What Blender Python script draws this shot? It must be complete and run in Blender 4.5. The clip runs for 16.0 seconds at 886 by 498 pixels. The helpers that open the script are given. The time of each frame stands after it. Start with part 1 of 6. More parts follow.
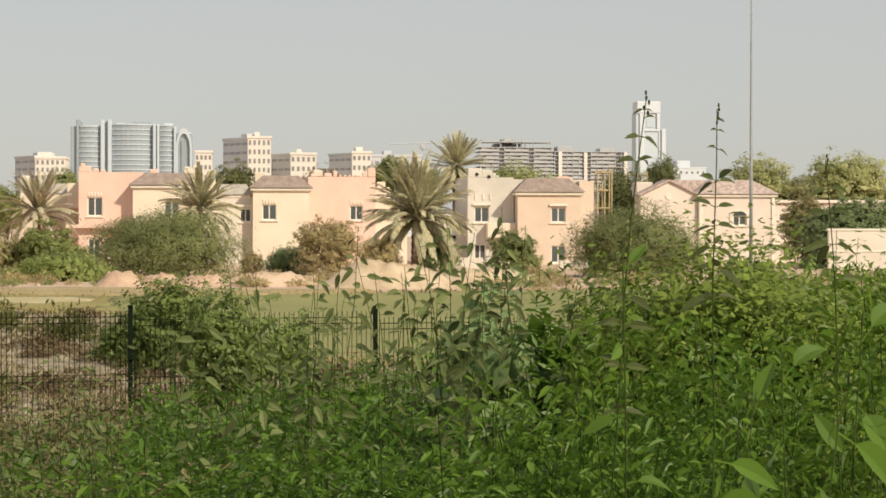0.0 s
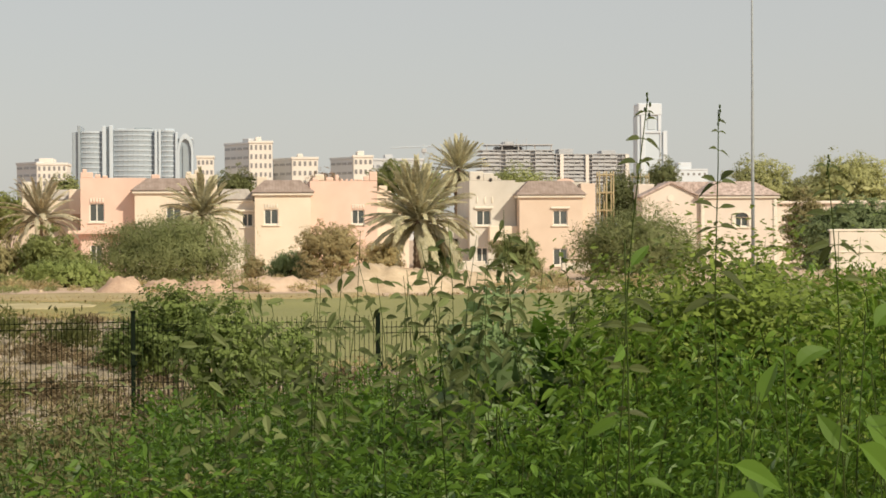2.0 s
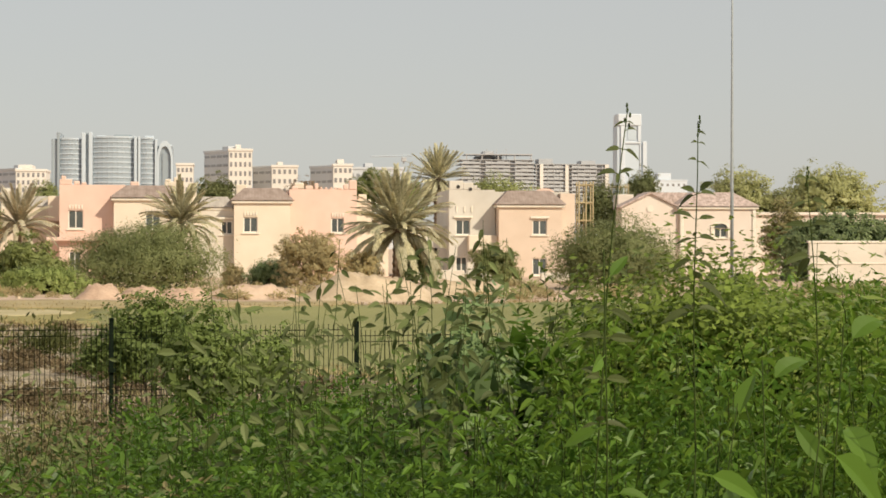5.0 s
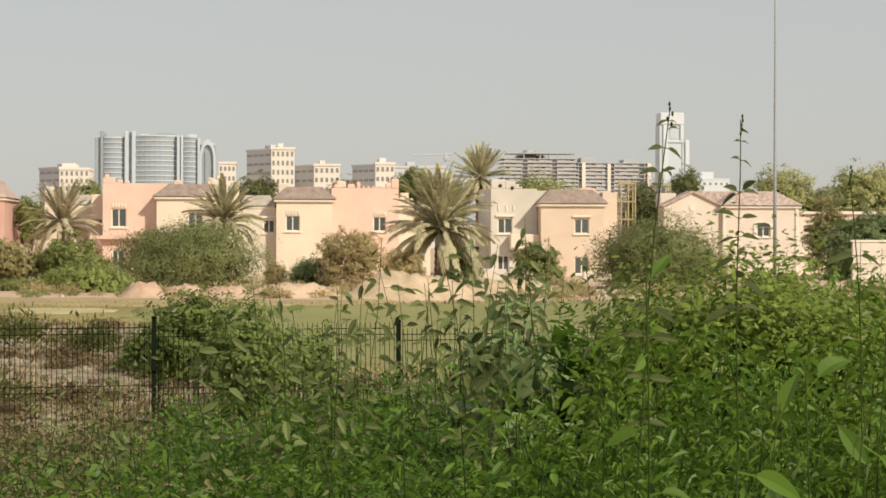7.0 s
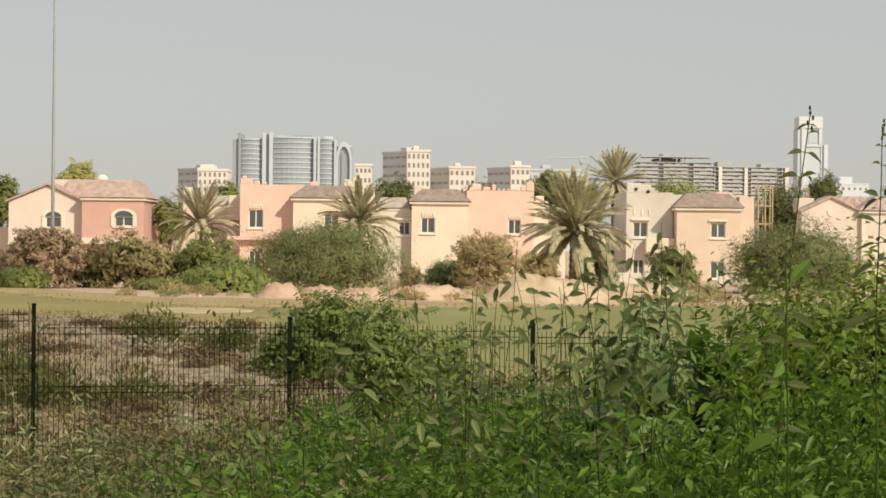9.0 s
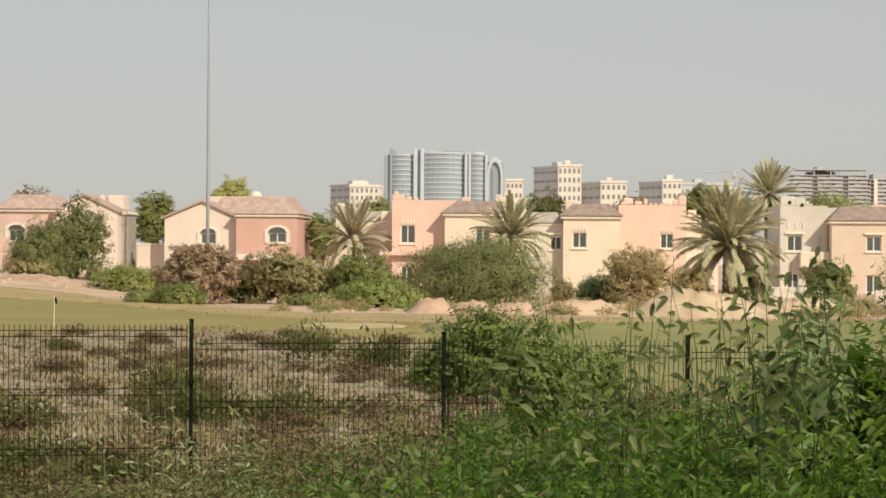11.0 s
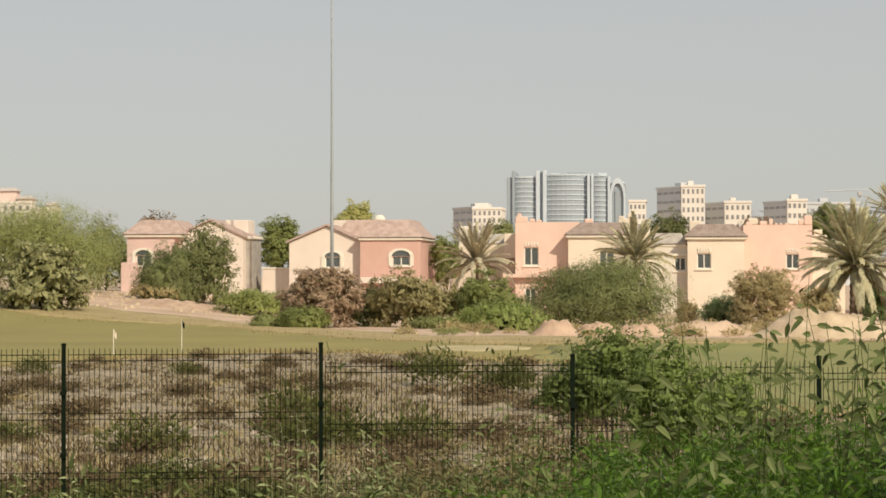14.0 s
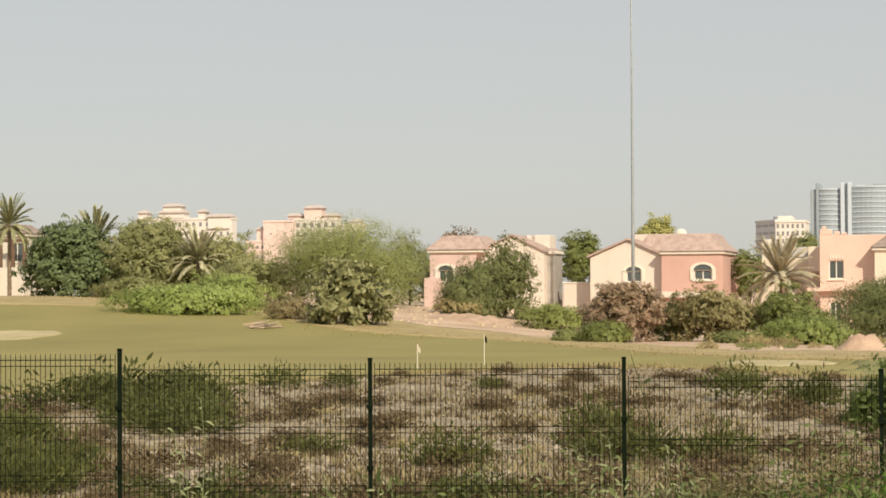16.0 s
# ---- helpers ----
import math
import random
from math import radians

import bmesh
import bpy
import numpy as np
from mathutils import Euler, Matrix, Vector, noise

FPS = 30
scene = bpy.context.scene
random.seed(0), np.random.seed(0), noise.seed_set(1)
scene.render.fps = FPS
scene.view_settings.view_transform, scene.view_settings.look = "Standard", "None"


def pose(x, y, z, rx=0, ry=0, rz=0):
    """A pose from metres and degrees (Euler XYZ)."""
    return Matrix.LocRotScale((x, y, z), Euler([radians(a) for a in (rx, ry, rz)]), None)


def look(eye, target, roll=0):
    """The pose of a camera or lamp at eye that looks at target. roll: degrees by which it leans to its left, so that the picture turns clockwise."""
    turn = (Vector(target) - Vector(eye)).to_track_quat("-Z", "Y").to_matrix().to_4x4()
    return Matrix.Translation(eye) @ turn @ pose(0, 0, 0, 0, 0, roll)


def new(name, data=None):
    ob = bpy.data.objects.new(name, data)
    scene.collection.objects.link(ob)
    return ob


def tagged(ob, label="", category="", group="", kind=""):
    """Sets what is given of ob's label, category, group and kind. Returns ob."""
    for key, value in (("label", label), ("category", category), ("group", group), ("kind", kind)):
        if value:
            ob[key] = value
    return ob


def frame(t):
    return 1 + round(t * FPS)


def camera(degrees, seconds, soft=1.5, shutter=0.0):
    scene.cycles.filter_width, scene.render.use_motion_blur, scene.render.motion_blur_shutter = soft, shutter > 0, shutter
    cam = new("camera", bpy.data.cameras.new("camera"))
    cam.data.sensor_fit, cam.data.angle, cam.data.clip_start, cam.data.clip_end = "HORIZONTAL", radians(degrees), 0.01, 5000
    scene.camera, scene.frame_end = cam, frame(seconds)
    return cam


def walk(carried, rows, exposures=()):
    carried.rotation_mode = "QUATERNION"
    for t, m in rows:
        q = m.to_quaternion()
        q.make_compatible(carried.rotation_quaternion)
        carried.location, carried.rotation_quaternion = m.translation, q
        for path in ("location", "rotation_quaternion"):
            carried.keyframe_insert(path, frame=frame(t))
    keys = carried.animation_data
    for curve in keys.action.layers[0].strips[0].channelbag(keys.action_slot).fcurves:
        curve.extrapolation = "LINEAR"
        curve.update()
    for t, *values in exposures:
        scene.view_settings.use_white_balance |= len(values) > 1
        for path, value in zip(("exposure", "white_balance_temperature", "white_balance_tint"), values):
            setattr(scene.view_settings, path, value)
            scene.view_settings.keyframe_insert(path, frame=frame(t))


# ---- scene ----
# A villa row behind a golf green, seen over a weedy bank and a wire fence.
cam = camera(24.05, 16.0, soft=1.7)
PATH = [
    (0, (-0.000, -0.000, 2.950), (1.9162, 19.9071, 2.7572), 0.10),
    (0.5, (-0.000, -0.000, 2.950), (1.8824, 19.9111, 2.8725), -0.01),
    (1, (-0.000, -0.000, 2.950), (1.8813, 19.9113, 2.9176), -0.37),
    (1.5, (-0.000, -0.000, 2.950), (1.8659, 19.9123, 2.8074), -0.32),
    (2, (-0.000, -0.000, 2.950), (1.8957, 19.9093, 2.7897), -0.31),
    (2.5, (-0.000, -0.000, 2.950), (1.8937, 19.9096, 2.8082), -0.25),
    (3, (-0.000, -0.000, 2.950), (1.9793, 19.9018, 2.9838), -0.38),
    (3.5, (-0.000, -0.000, 2.950), (1.9819, 19.9015, 2.9078), -0.37),
    (3.7, (-0.000, -0.000, 2.950), (2.0608, 19.8935, 2.9374), -0.16),
    (5.8, (-0.000, -0.000, 2.950), (2.0311, 19.8963, 2.8497), 0.27),
    (6, (-0.000, -0.000, 2.950), (1.8279, 19.9163, 2.9536), 0.28),
    (6.5, (-0.000, -0.000, 2.950), (1.7603, 19.9223, 2.9025), 0.32),
    (7, (-0.000, -0.000, 2.950), (1.6930, 19.9280, 2.8646), 0.13),
    (7.5, (-0.000, -0.000, 2.950), (1.6696, 19.9302, 2.9327), -0.09),
    (8, (-0.000, -0.000, 2.950), (1.5096, 19.9429, 2.9692), -0.01),
    (8.5, (-0.001, -0.000, 2.950), (0.9589, 19.9763, 2.8267), 0.55),
    (9, (-0.004, -0.001, 2.950), (0.3963, 19.9950, 2.8835), 0.59),
    (9.5, (-0.008, -0.002, 2.950), (-0.3035, 19.9959, 3.0087), 0.45),
    (9.7, (-0.010, -0.002, 2.950), (-0.6874, 19.9862, 2.9191), 0.22),
    (11.8, (-0.039, -0.009, 2.950), (-1.1160, 19.9614, 3.0632), 0.36),
    (12, (-0.043, -0.010, 2.950), (-1.0728, 19.9632, 3.0526), 0.46),
    (12.5, (-0.050, -0.012, 2.950), (-1.0252, 19.9638, 3.0994), 0.53),
    (13, (-0.058, -0.014, 2.950), (-1.1937, 19.9539, 3.0246), 0.64),
    (13.5, (-0.065, -0.015, 2.950), (-1.7037, 19.9169, 3.0993), 0.32),
    (14, (-0.072, -0.017, 2.950), (-2.3042, 19.8562, 3.2278), -0.08),
    (14.5, (-0.077, -0.018, 2.950), (-2.8569, 19.7851, 3.2708), -0.55),
    (15, (-0.081, -0.019, 2.950), (-3.4677, 19.6890, 3.3002), -0.42),
    (15.5, (-0.084, -0.020, 2.950), (-4.3528, 19.5160, 3.3140), -0.31),
    (16, (-0.085, -0.020, 2.950), (-5.1526, 19.3226, 3.3773), -0.30),
]
walk(cam, [(t, look(eye, target, roll)) for t, eye, target, roll in PATH], exposures=[(0.0, 0.0), (3.5, 0.0), (8.0, -0.05), (13.0, -0.09), (15.0, -0.05), (16.0, 0.06)])

# ---- light ----
SUN_EL, SUN_SIDE = radians(36), radians(38)      # height, and turn from straight behind the camera towards +x
sun_dir = Vector((math.sin(SUN_SIDE) * math.cos(SUN_EL), -math.cos(SUN_SIDE) * math.cos(SUN_EL), math.sin(SUN_EL)))
world = bpy.data.worlds.new("sky")
scene.world = world
world.use_nodes = True
wn = world.node_tree.nodes
sky = wn.new("ShaderNodeTexSky")
sky.sky_type = 'NISHITA'
sky.sun_disc = False
sky.sun_elevation = SUN_EL
sky.sun_rotation = math.pi - SUN_SIDE
sky.air_density, sky.dust_density, sky.ozone_density = 1.0, 1.0, 1.0
haze = wn.new("ShaderNodeMix")                     # thick even haze over the whole sky
haze.data_type = 'RGBA'
haze.inputs["Factor"].default_value = 0.8
haze.inputs["B"].default_value = (5.85, 5.75, 5.47, 1)
world.node_tree.links.new(sky.outputs[0], haze.inputs["A"])
world.node_tree.links.new(haze.outputs["Result"], wn["Background"].inputs[0])
wn["Background"].inputs[1].default_value = 0.1
sun_data = bpy.data.lights.new("sun", 'SUN')
sun_data.energy, sun_data.angle, sun_data.color = 4.3, radians(0.6), (1.0, 0.89, 0.69)
sun_lamp = new("sun", sun_data)
sun_lamp.matrix_world = look(sun_dir * 100, (0, 0, 0))


# ---- materials ----
def material(name, dark, light, scale=4.0, rough=0.85, bump=0.25, fine=40.0, metal=0.0, spread=0.5, vary=0.0, island=0.0):
    """Two-colour surface: broad stains, fine grain and relief, at world size."""
    m = bpy.data.materials.new(name)
    m.use_nodes = True
    n, k = m.node_tree.nodes, m.node_tree.links
    bsdf = n["Principled BSDF"]
    co = n.new("ShaderNodeTexCoord")
    big, small = n.new("ShaderNodeTexNoise"), n.new("ShaderNodeTexNoise")
    big.inputs["Scale"].default_value, big.inputs["Detail"].default_value = scale, 5
    small.inputs["Scale"].default_value, small.inputs["Detail"].default_value = fine, 4
    for tex in (big, small):
        k.new(co.outputs["Object"], tex.inputs["Vector"])
    mix = n.new("ShaderNodeMath")
    mix.operation = 'MULTIPLY_ADD'
    k.new(small.outputs["Fac"], mix.inputs[0])
    mix.inputs[1].default_value = 0.35
    k.new(big.outputs["Fac"], mix.inputs[2])
    ramp = n.new("ShaderNodeValToRGB")
    ramp.color_ramp.elements[0].position = 0.67 - spread * 0.5
    ramp.color_ramp.elements[1].position = 0.67 + spread * 0.5
    ramp.color_ramp.elements[0].color = (*dark, 1)
    ramp.color_ramp.elements[1].color = (*light, 1)
    k.new(mix.outputs[0], ramp.inputs[0])
    out = ramp.outputs[0]
    if vary or island:
        hsv = n.new("ShaderNodeHueSaturation")
        amount = n.new("ShaderNodeMapRange")
        amount.inputs["To Min"].default_value = 1 - (vary or island)
        amount.inputs["To Max"].default_value = 1 + (vary or island)
        if island:
            k.new(n.new("ShaderNodeNewGeometry").outputs["Random Per Island"], amount.inputs["Value"])
        else:
            k.new(n.new("ShaderNodeObjectInfo").outputs["Random"], amount.inputs["Value"])
        k.new(amount.outputs[0], hsv.inputs["Value"])
        k.new(out, hsv.inputs["Color"])
        out = hsv.outputs[0]
    k.new(out, bsdf.inputs["Base Color"])
    bsdf.inputs["Roughness"].default_value, bsdf.inputs["Metallic"].default_value = rough, metal
    if bump:
        b = n.new("ShaderNodeBump")
        b.inputs["Strength"].default_value, b.inputs["Distance"].default_value = bump, 0.02
        k.new(small.outputs["Fac"], b.inputs["Height"])
        k.new(b.outputs[0], bsdf.inputs["Normal"])
    return m


def leaf_material(name, dark, light, rough=0.5, through_light=0.35, each=0.6, patches=1.7, gloss=0.22):
    """Leaf: colour by leaf and by patch, gloss, and some light passing through."""
    m = bpy.data.materials.new(name)
    m.use_nodes = True
    n, k = m.node_tree.nodes, m.node_tree.links
    bsdf, out = n["Principled BSDF"], n["Material Output"]
    co, patch = n.new("ShaderNodeTexCoord"), n.new("ShaderNodeTexNoise")
    patch.inputs["Scale"].default_value = patches
    k.new(co.outputs["Object"], patch.inputs["Vector"])
    geo = n.new("ShaderNodeNewGeometry")
    add = n.new("ShaderNodeMath")
    add.operation = 'MULTIPLY_ADD'
    k.new(geo.outputs["Random Per Island"], add.inputs[0])
    add.inputs[1].default_value = each
    k.new(patch.outputs["Fac"], add.inputs[2])
    ramp = n.new("ShaderNodeValToRGB")
    ramp.color_ramp.elements[0].position, ramp.color_ramp.elements[1].position = 0.2 + each * 0.4, 0.7 + each * 0.75
    ramp.color_ramp.elements[0].color, ramp.color_ramp.elements[1].color = (*dark, 1), (*light, 1)
    k.new(add.outputs[0], ramp.inputs[0])
    own, tone = n.new("ShaderNodeMapRange"), n.new("ShaderNodeHueSaturation")      # each plant has a tone of its own
    own.inputs["To Min"].default_value, own.inputs["To Max"].default_value = 0.84, 1.16
    k.new(n.new("ShaderNodeObjectInfo").outputs["Random"], own.inputs["Value"])
    k.new(own.outputs[0], tone.inputs["Value"])
    k.new(ramp.outputs[0], tone.inputs["Color"])
    k.new(tone.outputs[0], bsdf.inputs["Base Color"])
    bsdf.inputs["Roughness"].default_value = rough
    bsdf.inputs["Specular IOR Level"].default_value = gloss
    trans, mixer = n.new("ShaderNodeBsdfTranslucent"), n.new("ShaderNodeMixShader")
    k.new(tone.outputs[0], trans.inputs["Color"])
    mixer.inputs[0].default_value = through_light
    k.new(bsdf.outputs[0], mixer.inputs[1])
    k.new(trans.outputs[0], mixer.inputs[2])
    k.new(mixer.outputs[0], out.inputs["Surface"])
    return m


def glass_material(name, tint, rough=0.08):
    m = bpy.data.materials.new(name)
    m.use_nodes = True
    n, k = m.node_tree.nodes, m.node_tree.links
    bsdf = n["Principled BSDF"]
    tex = n.new("ShaderNodeTexNoise")
    tex.inputs["Scale"].default_value = 0.8
    ramp = n.new("ShaderNodeValToRGB")
    ramp.color_ramp.elements[0].color = (*[c * 0.7 for c in tint], 1)
    ramp.color_ramp.elements[1].color = (*tint, 1)
    k.new(tex.outputs["Fac"], ramp.inputs[0])
    k.new(ramp.outputs[0], bsdf.inputs["Base Color"])
    bsdf.inputs["Roughness"].default_value = rough
    bsdf.inputs["Specular IOR Level"].default_value = 0.8
    return m


def tile_material(name, dark, light):
    """Clay roof tiles: rows of rolls down the slope."""
    m = material(name, dark, light, scale=2.2, rough=0.8, bump=0.0, fine=9, spread=0.42)
    n, k = m.node_tree.nodes, m.node_tree.links
    co, wave, b = n.new("ShaderNodeTexCoord"), n.new("ShaderNodeTexWave"), n.new("ShaderNodeBump")
    wave.bands_direction = 'X'
    wave.inputs["Scale"].default_value, wave.inputs["Distortion"].default_value = 1.3, 0.4
    k.new(co.outputs["Object"], wave.inputs["Vector"])
    b.inputs["Strength"].default_value, b.inputs["Distance"].default_value = 0.2, 0.04
    k.new(wave.outputs["Fac"], b.inputs["Height"])
    k.new(b.outputs[0], n["Principled BSDF"].inputs["Normal"])
    return m


PINK = material("pink_render", (0.71, 0.49, 0.4), (0.79, 0.57, 0.475), 0.6)
ROSE = material("rose_render", (0.55, 0.335, 0.28), (0.64, 0.41, 0.345), 0.6)
YELLOW = material("cream_render", (0.695, 0.585, 0.463), (0.775, 0.67, 0.548), 0.5)
PEACH = material("peach_render", (0.615, 0.48, 0.375), (0.705, 0.57, 0.462), 0.5)
WHITE = material("white_render", (0.583, 0.517, 0.432), (0.714, 0.658, 0.573), 0.5)
GREY_WHITE = material("grey_white_render", (0.545, 0.5, 0.435), (0.67, 0.63, 0.565), 0.5)
BLUSH = material("blush_render", (0.67, 0.57, 0.49), (0.75, 0.65, 0.57), 0.5)
TRIM = material("trim_render", (0.696, 0.63, 0.526), (0.79, 0.733, 0.639), 2.0)
DARK_TIMBER = material("dark_timber", (0.12, 0.07, 0.045), (0.2, 0.12, 0.08), 3.0)
BROWN_TRIM = material("brown_band", (0.34, 0.17, 0.11), (0.45, 0.25, 0.17), 2.0)
ROSE_PALE = material("pale_rose_render", (0.6, 0.42, 0.37), (0.7, 0.51, 0.46), 0.6)
TILES = tile_material("roof_tiles", (0.23, 0.17, 0.14), (0.35, 0.275, 0.24))
TILES_RED = tile_material("red_roof_tiles", (0.36, 0.255, 0.215), (0.52, 0.39, 0.34))
TILES_MOTTLED = tile_material("mottled_roof_tiles", (0.27, 0.2, 0.17), (0.6, 0.47, 0.42))
TILES_MOTTLED.node_tree.nodes["Noise Texture"].inputs["Scale"].default_value = 3.4
TILES_GREY = tile_material("grey_roof_tiles", (0.34, 0.3, 0.265), (0.46, 0.42, 0.375))
TILES_FAR = material("pale_far_tiles", (0.46, 0.395, 0.365), (0.54, 0.47, 0.435), 0.4, bump=0.1)
FRAME = material("window_frame", (0.74, 0.7, 0.63), (0.82, 0.78, 0.71), 3.0, rough=0.6)
PANE = glass_material("dark_glass", (0.1, 0.115, 0.115))
# Near-black colour that stands for the shade inside openings.
INNER_SHADE = material("interior_shade", (0.03, 0.025, 0.02), (0.05, 0.045, 0.04), 1.0)
# Hotel glass and bands: haze is put into these pale bluish colours.
HAZED_GLASS = glass_material("hazed_blue_curtain_glass", (0.37, 0.425, 0.475), 0.25)
HAZED_SHAFT_GLASS = glass_material("hazed_shaft_glass", (0.34, 0.39, 0.43), 0.25)
HAZED_METAL = material("hazed_metal_band", (0.47, 0.53, 0.59), (0.53, 0.59, 0.65), 0.1, rough=0.5, bump=0.05)
PALE_WALL = material("pale_far_wall", (0.67, 0.618, 0.562), (0.75, 0.698, 0.642), 0.05, bump=0.05)
SHADE_GREY = material("shade_grey_render", (0.3, 0.27, 0.24), (0.46, 0.42, 0.38), 1.5, bump=0.3)
DRY_TWIG = material("grey_brown_twig", (0.2, 0.165, 0.12), (0.34, 0.29, 0.22), 6.0, bump=0.2)
# Grey for blocks' fronts turned from the sun: shade put into the colour.
SHADED_FAR_WALL = material("shaded_far_wall", (0.50, 0.51, 0.53), (0.58, 0.59, 0.61), 0.05, bump=0.05)
ROSY_WALL = material("rosy_far_wall", (0.66, 0.50, 0.44), (0.77, 0.61, 0.55), 0.05, bump=0.05)
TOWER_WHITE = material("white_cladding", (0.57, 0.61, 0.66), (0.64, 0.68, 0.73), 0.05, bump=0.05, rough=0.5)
# Far concrete, tower glass and windows: haze is mixed in, lightening them.
HAZED_CONCRETE = material("hazed_bare_concrete", (0.4, 0.4, 0.41), (0.475, 0.472, 0.478), 0.2, bump=0.1)
HAZED_TOWER_GLASS = material("hazed_tower_cladding", (0.5, 0.56, 0.62), (0.56, 0.62, 0.68), 0.05, bump=0.05, rough=0.5)
HAZED_WINDOW = glass_material("hazed_window_glass", (0.28, 0.27, 0.27), 0.25)
HAZED_PANE_BAND = glass_material("hazed_window_band", (0.34, 0.35, 0.37), 0.25)
STEEL = material("galvanised_steel", (0.29, 0.32, 0.335), (0.38, 0.41, 0.425), 3.0, rough=0.6, metal=0.2, bump=0.05)
DARK_STEEL = material("green_black_coated_steel", (0.004, 0.008, 0.004), (0.009, 0.015, 0.008), 6.0, rough=0.75, bump=0.1)
SCAFFOLD = material("yellow_scaffold_steel", (0.42, 0.33, 0.18), (0.55, 0.44, 0.26), 4.0, rough=0.6)
BARK = material("bark", (0.09, 0.065, 0.045), (0.2, 0.15, 0.11), 6.0, bump=0.6, fine=60)
PALM_BARK = material("palm_bark", (0.13, 0.09, 0.06), (0.27, 0.2, 0.14), 5.0, bump=0.7, fine=30)
SOIL = material("dry_soil", (0.12, 0.093, 0.058), (0.385, 0.312, 0.205), 2.6, bump=0.9, fine=14, spread=0.24)
SANDY = material("pale_sand", (0.43, 0.30, 0.21), (0.59, 0.44, 0.325), 0.35, bump=0.5, fine=5, spread=0.4)
ROSY_SAND = material("rosy_sand", (0.4, 0.3, 0.195), (0.57, 0.45, 0.315), 1.1, bump=0.8, fine=9, spread=0.4)
TRAP_SAND = material("pale_trap_sand", (0.36, 0.3, 0.15), (0.5, 0.42, 0.24), 0.6, bump=0.4, fine=12, spread=0.4)
ROSY_EARTH = material("rosy_earth", (0.38, 0.255, 0.18), (0.54, 0.385, 0.28), 1.1, bump=0.8, fine=9, spread=0.4)
LAWN = material("mown_grass", (0.202, 0.176, 0.053), (0.302, 0.258, 0.086), 0.09, bump=0.5, fine=60, spread=0.5)
LAWN_GREEN = material("green_mown_grass", (0.175, 0.177, 0.056), (0.275, 0.262, 0.092), 0.09, bump=0.5, fine=60, spread=0.5)
ROUGH_GRASS = material("dry_rough_grass", (0.29, 0.222, 0.1), (0.42, 0.33, 0.165), 0.5, bump=0.5, fine=20, spread=0.5)

WEED = leaf_material("weed_leaf", (0.051, 0.112, 0.013), (0.146, 0.256, 0.036), 0.42, 0.48, gloss=0.28)
WEED_LIGHT = leaf_material("pale_weed_leaf", (0.066, 0.133, 0.011), (0.180, 0.288, 0.036), 0.42, 0.5, gloss=0.28)
WEED_YELLOW = leaf_material("yellow_weed_leaf", (0.124, 0.177, 0.028), (0.277, 0.354, 0.071), 0.45, 0.42)
STALK = material("weed_stalk", (0.025, 0.045, 0.01), (0.055, 0.075, 0.018), 12.0, rough=0.7)
SEED = leaf_material("dry_seed_leaf", (0.042, 0.063, 0.017), (0.105, 0.126, 0.042), 0.6, 0.3)
# Haze is put into the olive, green, bright and yellow-green leaf colours below.
OLIVE = leaf_material("grey_olive_leaf", (0.182, 0.206, 0.085), (0.31, 0.333, 0.15), 0.6, 0.5, 0.3, 0.8)
GREEN = leaf_material("mid_green_leaf", (0.205, 0.235, 0.078), (0.4, 0.435, 0.16), 0.55, 0.5, 0.35, 0.9)
BRIGHT = leaf_material("bright_green_leaf", (0.262, 0.32, 0.095), (0.46, 0.53, 0.18), 0.55, 0.4, 0.35, 0.9)
FEATHER = leaf_material("yellow_green_leaf", (0.24, 0.265, 0.097), (0.42, 0.445, 0.195), 0.55, 0.5, 0.35, 0.8)
BROWN_LEAF = leaf_material("brown_leaf", (0.39, 0.325, 0.165), (0.58, 0.49, 0.275), 0.65, 0.5, 0.35, 0.9)
ROSY_LEAF = leaf_material("rosy_bloom_leaf", (0.2, 0.165, 0.085), (0.52, 0.37, 0.26), 0.65, 0.4)
# Pale dusty leaf, with the haze before the trees added to its colour.
PALE_TREE = leaf_material("dusty_hazed_tree_leaf", (0.322, 0.328, 0.144), (0.54, 0.535, 0.265), 0.6, 0.5, 0.3, 0.6)
OLIVE_BROWN = leaf_material("olive_brown_leaf", (0.224, 0.202, 0.09), (0.426, 0.375, 0.19), 0.65, 0.45, 0.5, 1.2)
SHRUB_OLIVE = leaf_material("golden_olive_leaf", (0.19, 0.195, 0.08), (0.5, 0.485, 0.24), 0.5, 0.4)
DEEP_LEAF = leaf_material("deep_olive_leaf", (0.12, 0.135, 0.05), (0.27, 0.285, 0.12), 0.55, 0.4, 0.35, 0.9)
DARK_LEAF = leaf_material("dark_green_leaf", (0.15, 0.2, 0.085), (0.32, 0.38, 0.18), 0.5, 0.4, 0.35, 0.9)
for dull in (DARK_STEEL, STALK):
    dull.node_tree.nodes["Principled BSDF"].inputs["Specular IOR Level"].default_value = 0.06
BLUE_WEED = leaf_material("blue_green_weed_leaf", (0.103, 0.167, 0.057), (0.253, 0.345, 0.149), 0.45, 0.4)
FENCE_BUSH = leaf_material("olive_green_bush_leaf", (0.112, 0.158, 0.04), (0.25, 0.315, 0.093), 0.5, 0.45)
# Silvery weed leaves, made paler to put sunlight into their colour.
LIT_WEED = leaf_material("sunlit_silvery_weed_leaf", (0.2, 0.23, 0.1), (0.42, 0.45, 0.24), 0.5, 0.35)
STONE = material("pale_stone", (0.27, 0.222, 0.165), (0.43, 0.368, 0.285), 3.0, bump=0.4, fine=20)
WEED_PALE = leaf_material("grey_green_weed_leaf", (0.088, 0.118, 0.037), (0.21, 0.248, 0.092), 0.5, 0.36)
